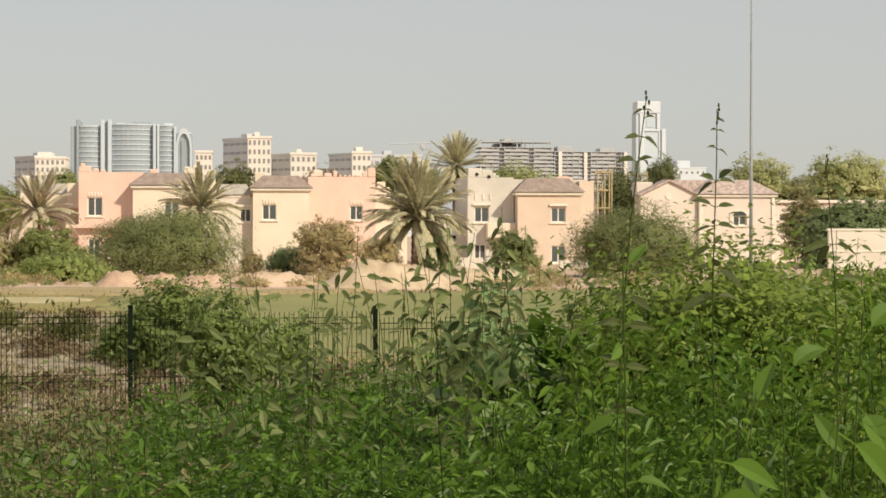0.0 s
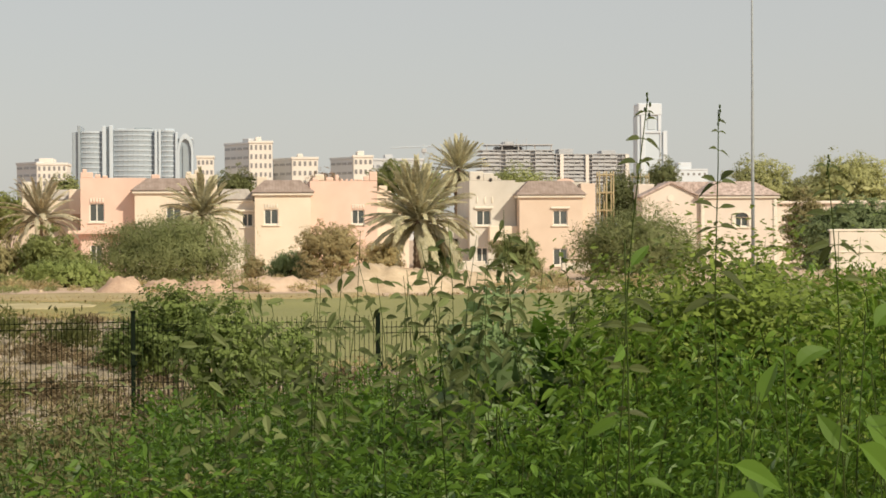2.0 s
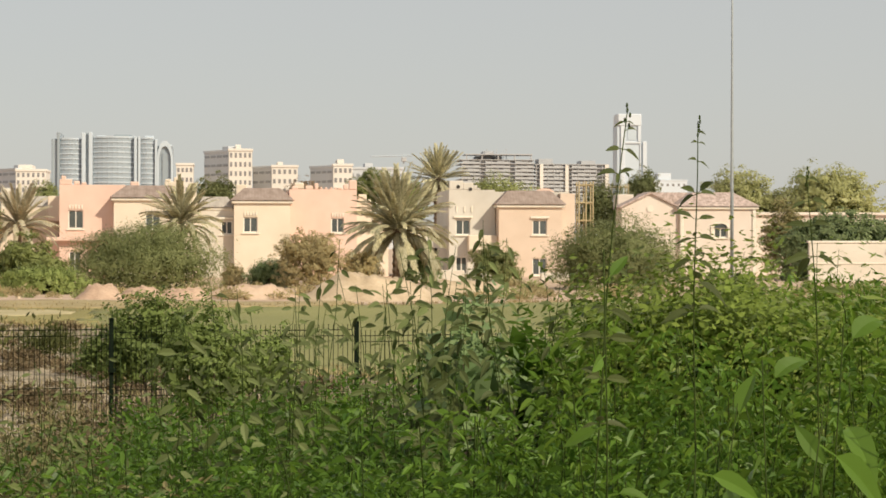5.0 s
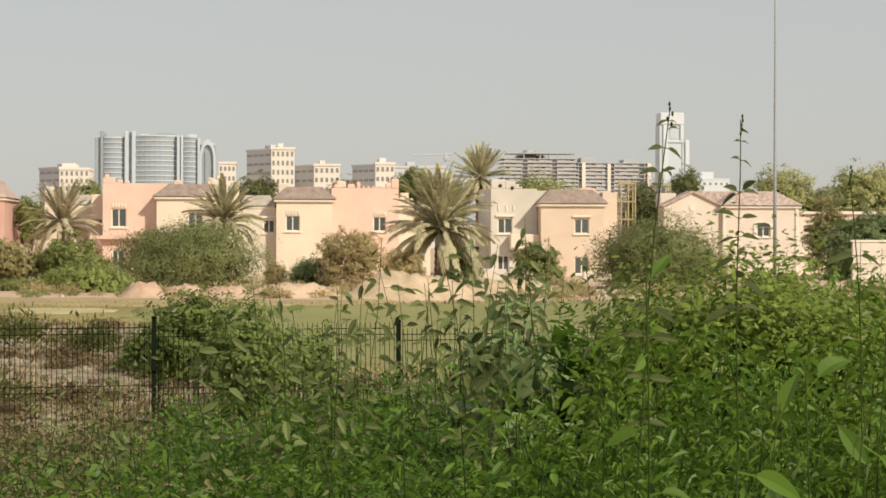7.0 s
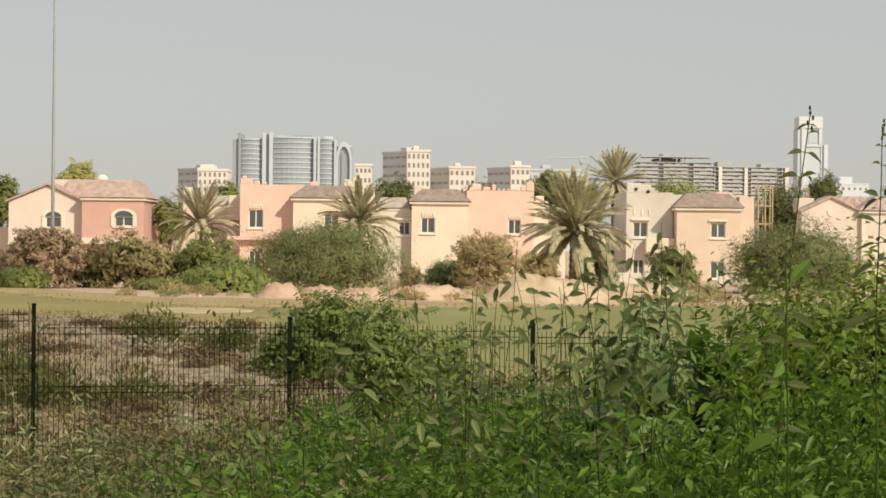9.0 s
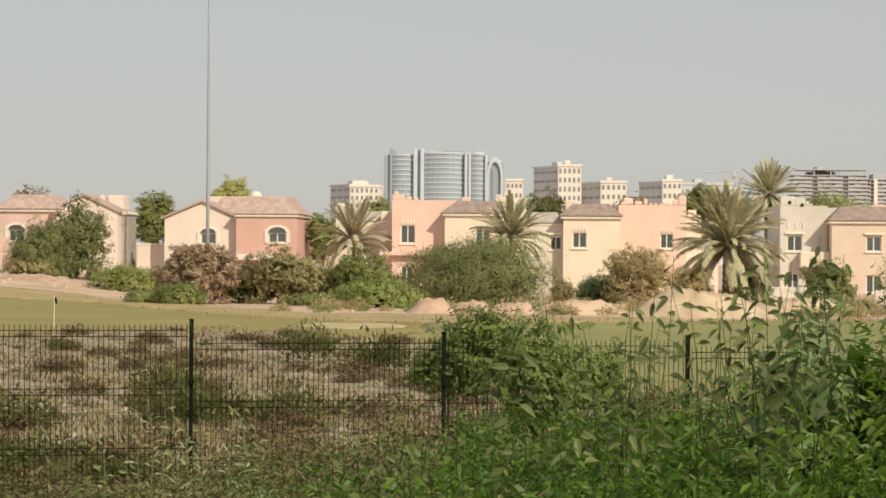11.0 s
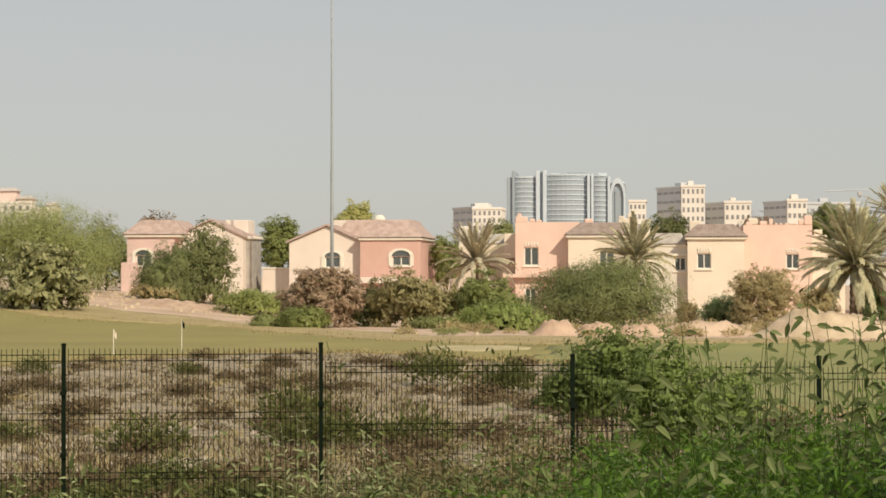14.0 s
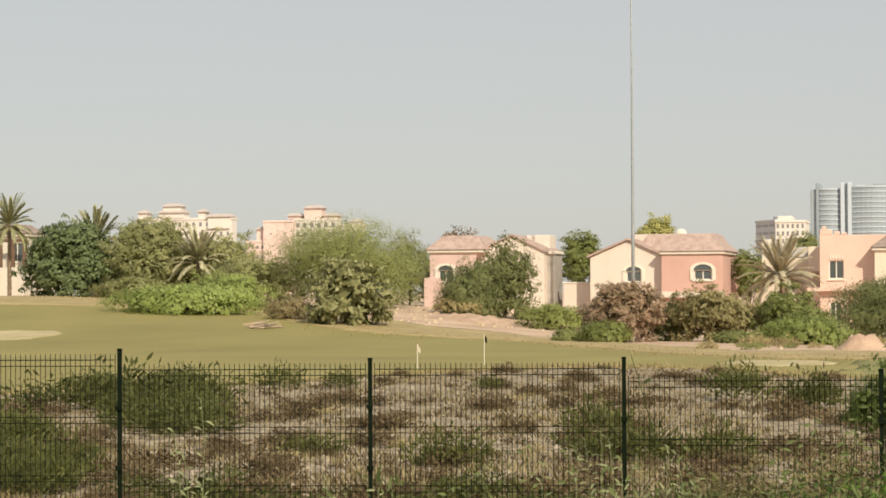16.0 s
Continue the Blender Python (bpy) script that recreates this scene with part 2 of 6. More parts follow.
DRY_WEED = leaf_material("dry_weed_leaf", (0.105, 0.091, 0.036), (0.219, 0.190, 0.088), 0.65, 0.3)
DRY_SHRUB = leaf_material("dry_shrub_leaf", (0.085, 0.062, 0.033), (0.185, 0.136, 0.076), 0.75, 0.15)
GREEN_SHRUB = leaf_material("grey_green_shrub_leaf", (0.064, 0.074, 0.022), (0.13, 0.136, 0.043), 0.65, 0.3)
FROND_PALE = leaf_material("pale_palm_leaflet", (0.42, 0.38, 0.25), (0.7, 0.63, 0.47), 0.5, 0.35)
YELLOW_TREE = leaf_material("yellow_tree_leaf", (0.4, 0.4, 0.14), (0.62, 0.59, 0.26), 0.55, 0.5, 0.35, 0.8)
FROND_DULL = leaf_material("dusty_palm_leaflet", (0.27, 0.27, 0.14), (0.5, 0.49, 0.29), 0.55, 0.4, 0.6)
# Palm fronds are lightened to put the haze into their colour.
FROND = leaf_material("palm_leaflet", (0.36, 0.34, 0.2), (0.68, 0.64, 0.45), 0.5, 0.45, 0.8)


# ---- mesh helpers ----
def link_mesh(name, bm, mat, parent=None, smooth=False):
    me = bpy.data.meshes.new(name)
    bm.normal_update()
    bm.to_mesh(me)
    bm.free()
    for mt in (mat if isinstance(mat, (list, tuple)) else [mat]):
        me.materials.append(mt)
    if smooth:
        for p in me.polygons:
            p.use_smooth = True
    ob = new(name, me)
    ob.parent = parent
    return ob


def part(name, bm, mat, parent, label="", smooth=False):
    ob = link_mesh(name, bm, mat, parent, smooth)
    return tagged(ob, label=label) if label else ob


def raw_mesh(name, verts, faces, mats, index=None, normals=None):
    me = bpy.data.meshes.new(name)
    me.from_pydata(verts, [], faces)
    for mt in mats:
        me.materials.append(mt)
    if index is not None:
        me.polygons.foreach_set("material_index", index)
    me.update()
    if normals:
        me.polygons.foreach_set("use_smooth", [True] * len(faces))
        me.normals_split_custom_set_from_vertices(normals)
    return me


def thing(name, label, category, place=(0, 0, 0), group="", kind=""):
    return tagged(new(name), label, category, group, kind) if place == (0, 0, 0) else placed(tagged(new(name), label, category, group, kind), place)


def placed(ob, place):
    ob.matrix_basis = Matrix.Translation(place)
    return ob


def box(bm, x0, x1, y0, y1, z0, z1):
    v = [bm.verts.new(p) for p in ((x0, y0, z0), (x1, y0, z0), (x1, y1, z0), (x0, y1, z0), (x0, y0, z1), (x1, y0, z1), (x1, y1, z1), (x0, y1, z1))]
    for f in ((0, 3, 2, 1), (4, 5, 6, 7), (0, 1, 5, 4), (1, 2, 6, 5), (2, 3, 7, 6), (3, 0, 4, 7)):
        bm.faces.new([v[i] for i in f])
    return v


def one_box(*size):
    bm = bmesh.new()
    box(bm, *size)
    return bm


def soft_box(x0, x1, y0, y1, z0, z1, bevel=0.04):
    bm = one_box(x0, x1, y0, y1, z0, z1)
    bmesh.ops.bevel(bm, geom=bm.edges[:], offset=bevel, segments=1, affect='EDGES', profile=0.5)
    return bm


def tube(bm, points, radii, sides=6, cap=True):
    """A tapered tube along points."""
    rings = []
    for i, p in enumerate(points):
        p = Vector(p)
        ahead = (Vector(points[min(i + 1, len(points) - 1)]) - Vector(points[max(i - 1, 0)])).normalized()
        side = ahead.cross(Vector((0.31, 0.17, 0.94)))
        side = (side if side.length > 0.05 else ahead.cross(Vector((1, 0, 0)))).normalized()
        up = side.cross(ahead)
        rings.append([bm.verts.new(p + radii[i] * (math.cos(a) * side + math.sin(a) * up)) for a in (2 * math.pi * j / sides for j in range(sides))])
    for a, b in zip(rings, rings[1:]):
        for j in range(sides):
            bm.faces.new((a[j], a[(j + 1) % sides], b[(j + 1) % sides], b[j]))
    if cap:
        bm.faces.new(rings[0][::-1])
        bm.faces.new(rings[-1])


def ramp01(v, a, b):
    s = min(1.0, max(0.0, (v - a) / (b - a)))
    return s * s * (3 - 2 * s)


# ---- ground ----
FENCE_TURN = radians(-11.5)          # the fence's normal
FENCE_FAR = 20.5
fn = Vector((math.sin(FENCE_TURN), math.cos(FENCE_TURN), 0))
ft = Vector((math.cos(FENCE_TURN), -math.sin(FENCE_TURN), 0))


def height(x, y):
    """The land's height: a bank by the camera, a level hollow, a rise on the left, sand heaps before the villas."""
    d = x * fn.x + y * fn.y
    s = x * ft.x + y * ft.y
    z = 1.35 - 1.1 * ramp01(d, 1.5, 15.0)
    z -= 0.02 * max(-6.0, min(8.0, s)) * ramp01(d, 8, 18) * (1 - ramp01(d, 26, 50))
    z -= 0.25 * ramp01(d, 22, 40)
    z += (1.9 * ramp01(-x, 22, 46) + 1.0 * ramp01(-x, 46, 78)) * ramp01(y, 98, 150)
    z += 0.12 * noise.noise((x * 0.08, y * 0.08, 0.0)) * ramp01(y, 24, 60)
    if y > 20:
        z += 0.05 * noise.noise((x * 0.6, y * 0.6, 3.0)) * (1 - ramp01(y, 75, 90))
    return z


def axis(stops):
    out = []
    for a, b, step in stops:
        v = a
        while v < b - 1e-6:
            out.append(v)
            v += step
    return out + [stops[-1][1]]


gx = axis([(-4000, -400, 900), (-400, -100, 50), (-100, 70, 1.0), (70, 400, 55), (400, 4000, 900)])
gy = axis([(-4000, -200, 950), (-200, -10, 38), (-10, 90, 0.8), (90, 200, 2.0), (200, 600, 50), (600, 4800, 600)])
verts = [(x, y, height(x, y)) for y in gy for x in gx]
nx = len(gx)
faces, slots = [], []
for j in range(len(gy) - 1):
    for i in range(nx - 1):
        faces.append((j * nx + i, j * nx + i + 1, (j + 1) * nx + i + 1, (j + 1) * nx + i))
        mx, my = (gx[i] + gx[i + 1]) / 2, (gy[j] + gy[j + 1]) / 2
        slots.append(0 if my < 95 + 3 * noise.noise((mx * 0.1, 0, 0)) else 1)
ground_mesh = raw_mesh("ground", verts, faces, [SOIL, SANDY], slots)
ground_mesh.polygons.foreach_set("use_smooth", [True] * len(faces))
ground = tagged(new("ground", ground_mesh), "dry brown soil turning to pale sand by the villas", "ground", kind="structure")


def sheet(name, label, category, inside, x0, x1, y0, y1, step, lift, mat, edge=0.0):
    """A sheet on the land where inside(x, y) holds."""
    vs, fs, at = [], [], {}
    nxx, nyy = int((x1 - x0) / step), int((y1 - y0) / step)

    def vert(i, j):
        if (i, j) not in at:
            x, y = x0 + i * step, y0 + j * step
            at[i, j] = len(vs)
            vs.append((x, y, height(x, y) + lift))
        return at[i, j]
    for i in range(nxx):
        for j in range(nyy):
            if inside(x0 + (i + 0.5) * step, y0 + (j + 0.5) * step):
                fs.append((vert(i, j), vert(i + 1, j), vert(i + 1, j + 1), vert(i, j + 1)))
    count = {}
    for f in fs:
        for a, b in zip(f, f[1:] + f[:1]):
            count[a, b] = True
    for a, b in [e for e in count if e[::-1] not in count]:        # turned-down rim
        i = len(vs)
        vs += [(vs[a][0], vs[a][1], vs[a][2] - 0.2), (vs[b][0], vs[b][1], vs[b][2] - 0.2)]
        fs.append((b, a, i, i + 1))
    me = raw_mesh(name, vs, fs, [mat])
    me.polygons.foreach_set("use_smooth", [True] * len(fs))
    return tagged(new(name, me), label, category, kind="structure")


def lawn_far(x):
    return 92 + 30 * ramp01(-x, 8, 30) + 26 * ramp01(-x, 34, 62) + 12 * ramp01(x, 2, 25) + 2.0 * noise.noise((x * 0.12, 5, 0))


def lawn_near(x):
    return 80 - 26 * ramp01(-x, 14, 32) - 8 * ramp01(x, -12, -4) - 26 * ramp01(x, -4.5, 2) + 2.5 * noise.noise((x * 0.15, 9, 0))


def is_greener(x, y):
    return x > -5 + 4 * noise.noise((0, y * 0.06, 1)) + 1.5 * noise.noise((3, y * 0.4, x * 0.2))


lawn = sheet("lawn", "mown golf green with a dry yellowish tinge", "lawn",
             lambda x, y: lawn_near(x) < y < lawn_far(x) and not is_greener(x, y), -110, 60, 40, 160, 0.5, 0.03, LAWN)
sheet("fairway", "greener part of the mown golf green", "lawn",
      lambda x, y: lawn_near(x) < y < lawn_far(x) and is_greener(x, y), -110, 60, 40, 160, 0.5, 0.03, LAWN_GREEN)

# ---- houses ----
def hip_roof(parent, x0, x1, y0, y1, z, rise, mat, inset=None, over=0.35):
    """A hipped roof with a moulded eave below it."""
    bm = bmesh.new()
    x0, x1, y0, y1 = x0 - over, x1 + over, y0 - over, y1 + over
    inset = inset or min(x1 - x0, y1 - y0) * 0.32
    low = [bm.verts.new((x, y, z)) for x, y in ((x0, y0), (x1, y0), (x1, y1), (x0, y1))]
    ym = (y0 + y1) / 2
    depth = min(inset, (y1 - y0) / 2 - 0.2)
    top = [bm.verts.new((x, y, z + rise)) for x, y in ((x0 + inset, y0 + depth), (x1 - inset, y0 + depth), (x1 - inset, y1 - depth), (x0 + inset, y1 - depth))]
    for i in range(4):
        bm.faces.new((low[i], low[(i + 1) % 4], top[(i + 1) % 4], top[i]))
    bm.faces.new(top)
    bm.faces.new(low[::-1])
    roof = part("roof", bm, mat, parent, "clay tiled hip roof")
    part("cornice", soft_box(x0 + 0.12, x1 - 0.12, y0 + 0.12, y1 - 0.12, z - 0.28, z - 0.003, 0.06), TRIM, roof)
    return roof


def gable_roof(parent, x0, x1, y0, y1, z, rise, mat, over=0.3, skew=0.5):
    """A roof whose gable faces the green."""
    xm = x0 + (x1 - x0) * skew
    bm = bmesh.new()
    t = 0.16
    rows = [[bm.verts.new((x, y, zz)) for x, zz in ((x0 - over, z), (xm, z + rise), (x1 + over, z), (x1 + over, z - t), (xm, z + rise - t), (x0 - over, z - t))] for y in (y0 - over, y1 + over)]
    for i in range(6):
        j = (i + 1) % 6
        bm.faces.new((rows[0][i], rows[0][j], rows[1][j], rows[1][i]))
    for a, b, c, d in ((0, 1, 4, 5), (1, 2, 3, 4)):
        bm.faces.new([rows[0][i] for i in (d, c, b, a)])
        bm.faces.new([rows[1][i] for i in (a, b, c, d)])
    return part("roof", bm, mat, parent, "clay tiled gable roof")


def walls(parent, x0, x1, y0, y1, z0, z1, mat, holes=(), label="", gable=None):
    """Four walls 0.25 m thick with openings in the front one, and a flat top."""
    t = 0.25
    bm = bmesh.new()
    xs = sorted({x0, x1, *[h[0] for h in holes], *[h[1] for h in holes]})
    zs = sorted({z0, z1, *[h[2] for h in holes], *[h[3] for h in holes]})
    for a, b in zip(xs, xs[1:]):
        for c, d in zip(zs, zs[1:]):
            if not any(h[0] - 1e-6 <= a and b <= h[1] + 1e-6 and h[2] - 1e-6 <= c and d <= h[3] + 1e-6 for h in holes):
                box(bm, a, b, y0, y0 + t, c, d)
    bmesh.ops.remove_doubles(bm, verts=bm.verts[:], dist=1e-4)
    pairs = {}
    for f in bm.faces:
        pairs.setdefault(tuple(round(c, 3) for c in f.calc_center_median()), []).append(f)
    bmesh.ops.delete(bm, geom=[f for fs in pairs.values() if len(fs) > 1 for f in fs], context='FACES')
    if gable:
        xm, rise = x0 + (x1 - x0) * gable[0], gable[1]
        tri = [bm.verts.new(p) for p in ((x0, y0, z1), (x1, y0, z1), (xm, y0, z1 + rise), (x0, y0 + t, z1), (x1, y0 + t, z1), (xm, y0 + t, z1 + rise))]
        for f in ((0, 1, 2), (5, 4, 3), (0, 3, 4, 1), (1, 4, 5, 2), (2, 5, 3, 0)):
            bm.faces.new([tri[i] for i in f])
        bmesh.ops.remove_doubles(bm, verts=bm.verts[:], dist=1e-4)
    front = part("front_wall", bm, mat, parent, label)
    part("side_wall", one_box(x0, x0 + t, y0 + t + 0.002, y1 - t - 0.002, z0, z1), mat, parent)
    part("side_wall", one_box(x1 - t, x1, y0 + t + 0.002, y1 - t - 0.002, z0, z1), mat, parent)
    bm = one_box(x0, x1, y1 - t, y1, z0, z1)
    if gable:
        tri = [bm.verts.new(p) for p in ((x0, y1 - t, z1), (x1, y1 - t, z1), (xm, y1 - t, z1 + rise), (x0, y1, z1), (x1, y1, z1), (xm, y1, z1 + rise))]
        for f in ((0, 1, 2), (5, 4, 3), (1, 4, 5, 2), (2, 5, 3, 0)):
            bm.faces.new([tri[i] for i in f])
        bmesh.ops.remove_doubles(bm, verts=bm.verts[:], dist=1e-4)
    part("back_wall", bm, mat, parent)
    part("roof_slab", one_box(x0 + t + 0.002, x1 - t - 0.002, y0 + t + 0.002, y1 - t - 0.002, z1 - 0.3, z1 - 0.1), mat, parent)
    return front


def window(parent, x0, x1, z0, z1, y, teeth=0, arch=False, hood=False, sill=True, leaves=2):
    """Frame, mullions, panes set back in the opening; teeth, an arch or a hood mould on the wall."""
    bm = bmesh.new()
    w = 0.085
    for b in ((x0, x1, z0, z0 + w), (x0, x1, z1 - w, z1), (x0, x0 + w, z0 + w, z1 - w), (x1 - w, x1, z0 + w, z1 - w)):
        box(bm, b[0], b[1], y + 0.12, y + 0.2, b[2], b[3])
    for i in range(1, leaves):
        xm = x0 + (x1 - x0) * i / leaves
        box(bm, xm - w / 2, xm + w / 2, y + 0.12, y + 0.2, z0 + w, z1 - w)
    win = part("window", bm, FRAME, parent)
    for i in range(leaves):
        a, b = x0 + (x1 - x0) * i / leaves + w * 0.6, x0 + (x1 - x0) * (i + 1) / leaves - w * 0.6
        part("pane", one_box(a, b, y + 0.155, y + 0.17, z0 + w, z1 - w), PANE, win)
    # A dark panel behind the panes stands for the unlit room.
    part("back_panel", one_box(x0 - 0.1, x1 + 0.1, y + 0.8, y + 0.85, z0 - 0.1, z1 + 0.1), INNER_SHADE, win)
    if sill:
        part("sill", soft_box(x0 - 0.15, x1 + 0.15, y - 0.12, y - 0.002, z0 - 0.14, z0 - 0.02, 0.02), TRIM, win)
    if teeth:
        for i in range(teeth):
            xc = x0 + (x1 - x0) * (i + 0.5) / teeth
            part("ornament", soft_box(xc - 0.07, xc + 0.07, y - 0.07, y - 0.002, z1 + 0.1, z1 + 0.42, 0.02), TRIM, win)
    if hood:
        part("hood", soft_box(x0 - 0.18, x1 + 0.18, y - 0.16, y - 0.002, z1 + 0.12, z1 + 0.3, 0.03), TRIM, win)
    if arch:
        bm = bmesh.new()
        xm, r = (x0 + x1) / 2, (x1 - x0) / 2
        n = 14
        ring = []
        for i in range(n + 1):
            a = math.pi * i / n
            ring.append([bm.verts.new((xm - q * math.cos(a), yy, z1 + 0.62 * q * math.sin(a))) for q, yy in ((r + 0.02, y - 0.1), (r + 0.32, y - 0.1), (r + 0.32, y - 0.002), (r + 0.02, y - 0.002))])
        for p, q in zip(ring, ring[1:]):
            for k in range(4):
                bm.faces.new((p[k], q[k], q[(k + 1) % 4], p[(k + 1) % 4]))
        part("arch_mould", bm, TRIM, win)
        bm = bmesh.new()
        c = bm.verts.new((xm, y - 0.02, z1))
        rim = [bm.verts.new((xm - (r + 0.02) * math.cos(math.pi * i / n), y - 0.02, z1 + 0.62 * (r + 0.02) * math.sin(math.pi * i / n))) for i in range(n + 1)]
        for p, q in zip(rim, rim[1:]):
            bm.faces.new((c, q, p))
        part("fanlight", bm, PANE, win)
        for sx in (x0 - 0.32, x1 + 0.02):
            part("jamb_mould", soft_box(sx, sx + 0.3, y - 0.1, y - 0.002, z0 - 0.02, z1 - 0.01, 0.03), TRIM, win)
    return win


def merlons(parent, x0, x1, y, z, mat, steps):
    """Stepped and rounded pieces standing on a parapet: (offset, width, height)."""
    for n, (off, w, h) in enumerate(steps):
        bm = soft_box(x0 + off, x0 + off + w, y - 0.006 * (n + 1), y + 0.3 + 0.006 * n, z - 0.02, z + h, 0.05)
        part("merlon", bm, mat, parent)


# The pink and cream terrace.
h1 = thing("villa", "pink and cream two-storey villa with stepped parapet", "house", (-8, 170, 0), "villas")


def based(ob):
    for c in ob.children:
        c.matrix_parent_inverse = ob.matrix_basis.inverted()
    return ob


# left wing, pink
walls(h1, -13.2, -8.0, 170, 180, -0.3, 7.5, PINK, [(-12.5, -11.3, 3.95, 5.45), (-12.45, -11.5, 0.3, 2.1)], "salmon pink rendered wall")
window(h1, -12.5, -11.3, 3.95, 5.45, 170, teeth=5)
window(h1, -12.45, -11.5, 0.3, 2.1, 170)
merlons(h1, -13.2, -8, 170, 7.5, PINK, [(0, 1.0, 0.45), (0.15, 0.35, 0.72), (1.15, 0.45, 0.3), (1.75, 0.4, 0.2)])
walls(h1, -14.2, -13.2, 171, 178, -0.3, 3.3, PINK, (), "low pink wing wall")
part("balcony_wall", soft_box(-14.2, -8.9, 169.4, 169.98, 2.95, 3.25, 0.04), PINK, h1)
part("band", soft_box(-10.9, -10.35, 169.9, 169.99, 1.0, 2.85, 0.02), BROWN_TRIM, h1)
# cream block with tiled roof
walls(h1, -8.8, -2.2, 168.7, 178, -0.3, 6.2, YELLOW, [(-6.3, -5.1, 3.8, 5.2)], "cream rendered wall")
window(h1, -6.3, -5.1, 3.8, 5.2, 168.7, teeth=5)
hip_roof(h1, -8.8, -3.2, 168.7, 174, 6.45, 1.0, TILES, 1.3)
part("parapet_tower", soft_box(-4.9, -3.3, 174, 176, 6.2, 7.9, 0.06), YELLOW, h1)
merlons(h1, -4.9, -3.3, 174, 7.9, YELLOW, [(0.05, 0.45, 0.2), (0.75, 0.5, 0.35)])
part("chimney", soft_box(-2.9, -2.25, 172, 173, 6.2, 7.2, 0.05), YELLOW, h1)
part("roof_finial", soft_box(-7.6, -6.9, 171.2, 171.9, 7.2, 7.8, 0.08), PINK, h1)
# link
walls(h1, -2.19, 0.79, 169.1, 179, -0.3, 5.55, WHITE, [(-0.25, 0.68, 3.5, 4.58)], "pale rendered wall")
window(h1, -0.25, 0.68, 3.5, 4.58, 169.1, hood=True)
hip_roof(h1, -2.0, 0.6, 169.1, 179, 5.7, 0.85, TILES_GREY, 0.5, 0.2)
part("chimney", soft_box(1.0, 1.9, 175, 176, 6.0, 7.7, 0.05), YELLOW, h1)
based(h1)

h2 = thing("villa", "cream and pink two-storey villa with tiled hip roof", "house", (6, 170, 0), "villas")
walls(h2, 0.8, 5.3, 168, 178, -0.3, 6.0, YELLOW, [(1.55, 2.68, 3.65, 4.9)], "cream rendered wall")
window(h2, 1.55, 2.68, 3.65, 4.9, 168, teeth=5)
hip_roof(h2, 0.8, 5.3, 168, 174, 6.25, 1.0, TILES, 1.15)
walls(h2, 5.3, 10.8, 170, 180, -0.3, 7.2, PINK, [(8.7, 9.76, 3.65, 4.85)], "salmon pink rendered wall")
window(h2, 8.7, 9.76, 3.65, 4.85, 170, teeth=5)
part("roof_finial", soft_box(5.7, 6.5, 170.6, 171.2, 7.2, 7.75, 0.08), YELLOW, h2)
merlons(h2, 5.3, 10.8, 170, 7.2, PINK, [(2.5, 0.2, 0.16), (2.9, 0.2, 0.16), (3.3, 0.2, 0.16), (3.65, 0.2, 0.16), (0.2, 0.5, 0.25), (1.3, 0.6, 0.3), (2.05, 0.3, 0.5), (3.9, 0.4, 0.15), (4.4, 0.4, 0.4), (4.85, 0.65, 0.75)])
walls(h2, 10.8, 12.2, 172, 179, -0.3, 6.0, YELLOW, (), "cream rendered wall")
merlons(h2, 10.8, 12.2, 172, 6.0, YELLOW, [(0.1, 1.2, 0.4), (0.25, 0.7, 0.85)])
walls(h2, 12.2, 13.6, 172.5, 179, -0.3, 5.0, YELLOW, (), "cream rendered wall")
part("cornice", soft_box(12.1, 13.7, 172.2, 172.48, 4.7, 4.95, 0.05), TRIM, h2)
based(h2)

h3 = thing("villa", "white and peach villa with arched entrance", "house", (23, 170, 0), "villas")
walls(h3, 18.4, 22.2, 170, 180, -0.3, 7.2, GREY_WHITE, [(18.95, 20.15, 3.5, 4.75), (18.95, 19.9, 0.25, 1.7)], "off-white rendered wall")
window(h3, 18.95, 20.15, 3.5, 4.75, 170, hood=True)
window(h3, 18.95, 19.9, 0.25, 1.7, 170)
merlons(h3, 18.4, 22.2, 170, 7.2, GREY_WHITE, [(0, 1.17, 0.75), (1.15, 0.87, 0.6), (2.0, 0.32, 0.36), (2.3, 0.3, 0.16)])
# Dark discs on the wall stand for the shade in two vent holes.
for x, z in ((19.15, 7.45), (20.15, 7.25)):
    bm = bmesh.new()
    bmesh.ops.create_cone(bm, cap_ends=True, segments=10, radius1=0.15, radius2=0.15, depth=0.04, matrix=Matrix.Translation((x, 169.96, z)) @ Matrix.Rotation(math.pi / 2, 4, 'X'))
    part("vent_hole", bm, INNER_SHADE, h3)
for x in (18.95, 19.6, 20.2):
    part("slit", soft_box(x, x + 0.14, 169.93, 169.995, 5.35, 5.85, 0.02), TRIM, h3)
walls(h3, 22.2, 28.4, 170.2, 180, -0.3, 7.05, GREY_WHITE, (), "off-white rendered wall")
walls(h3, 22.3, 27.5, 168.2, 170.19, -0.3, 5.75, PEACH, [(25.05, 26.25, 3.5, 4.7), (25.05, 26.25, 0.2, 1.6)], "peach rendered wall")
window(h3, 25.05, 26.25, 3.5, 4.7, 168.2, hood=True)
window(h3, 25.05, 26.25, 0.2, 1.6, 168.2)
hip_roof(h3, 22.3, 27.5, 168.2, 172.5, 5.98, 1.15, TILES, 1.2)
walls(h3, 27.5, 28.7, 169.0, 170.19, -0.3, 6.9, PEACH, (), "peach rendered side wall")
part("balcony_wall", soft_box(19.9, 22.28, 168.9, 169.98, 2.2, 3.45, 0.05), YELLOW, h3)
bm = bmesh.new()
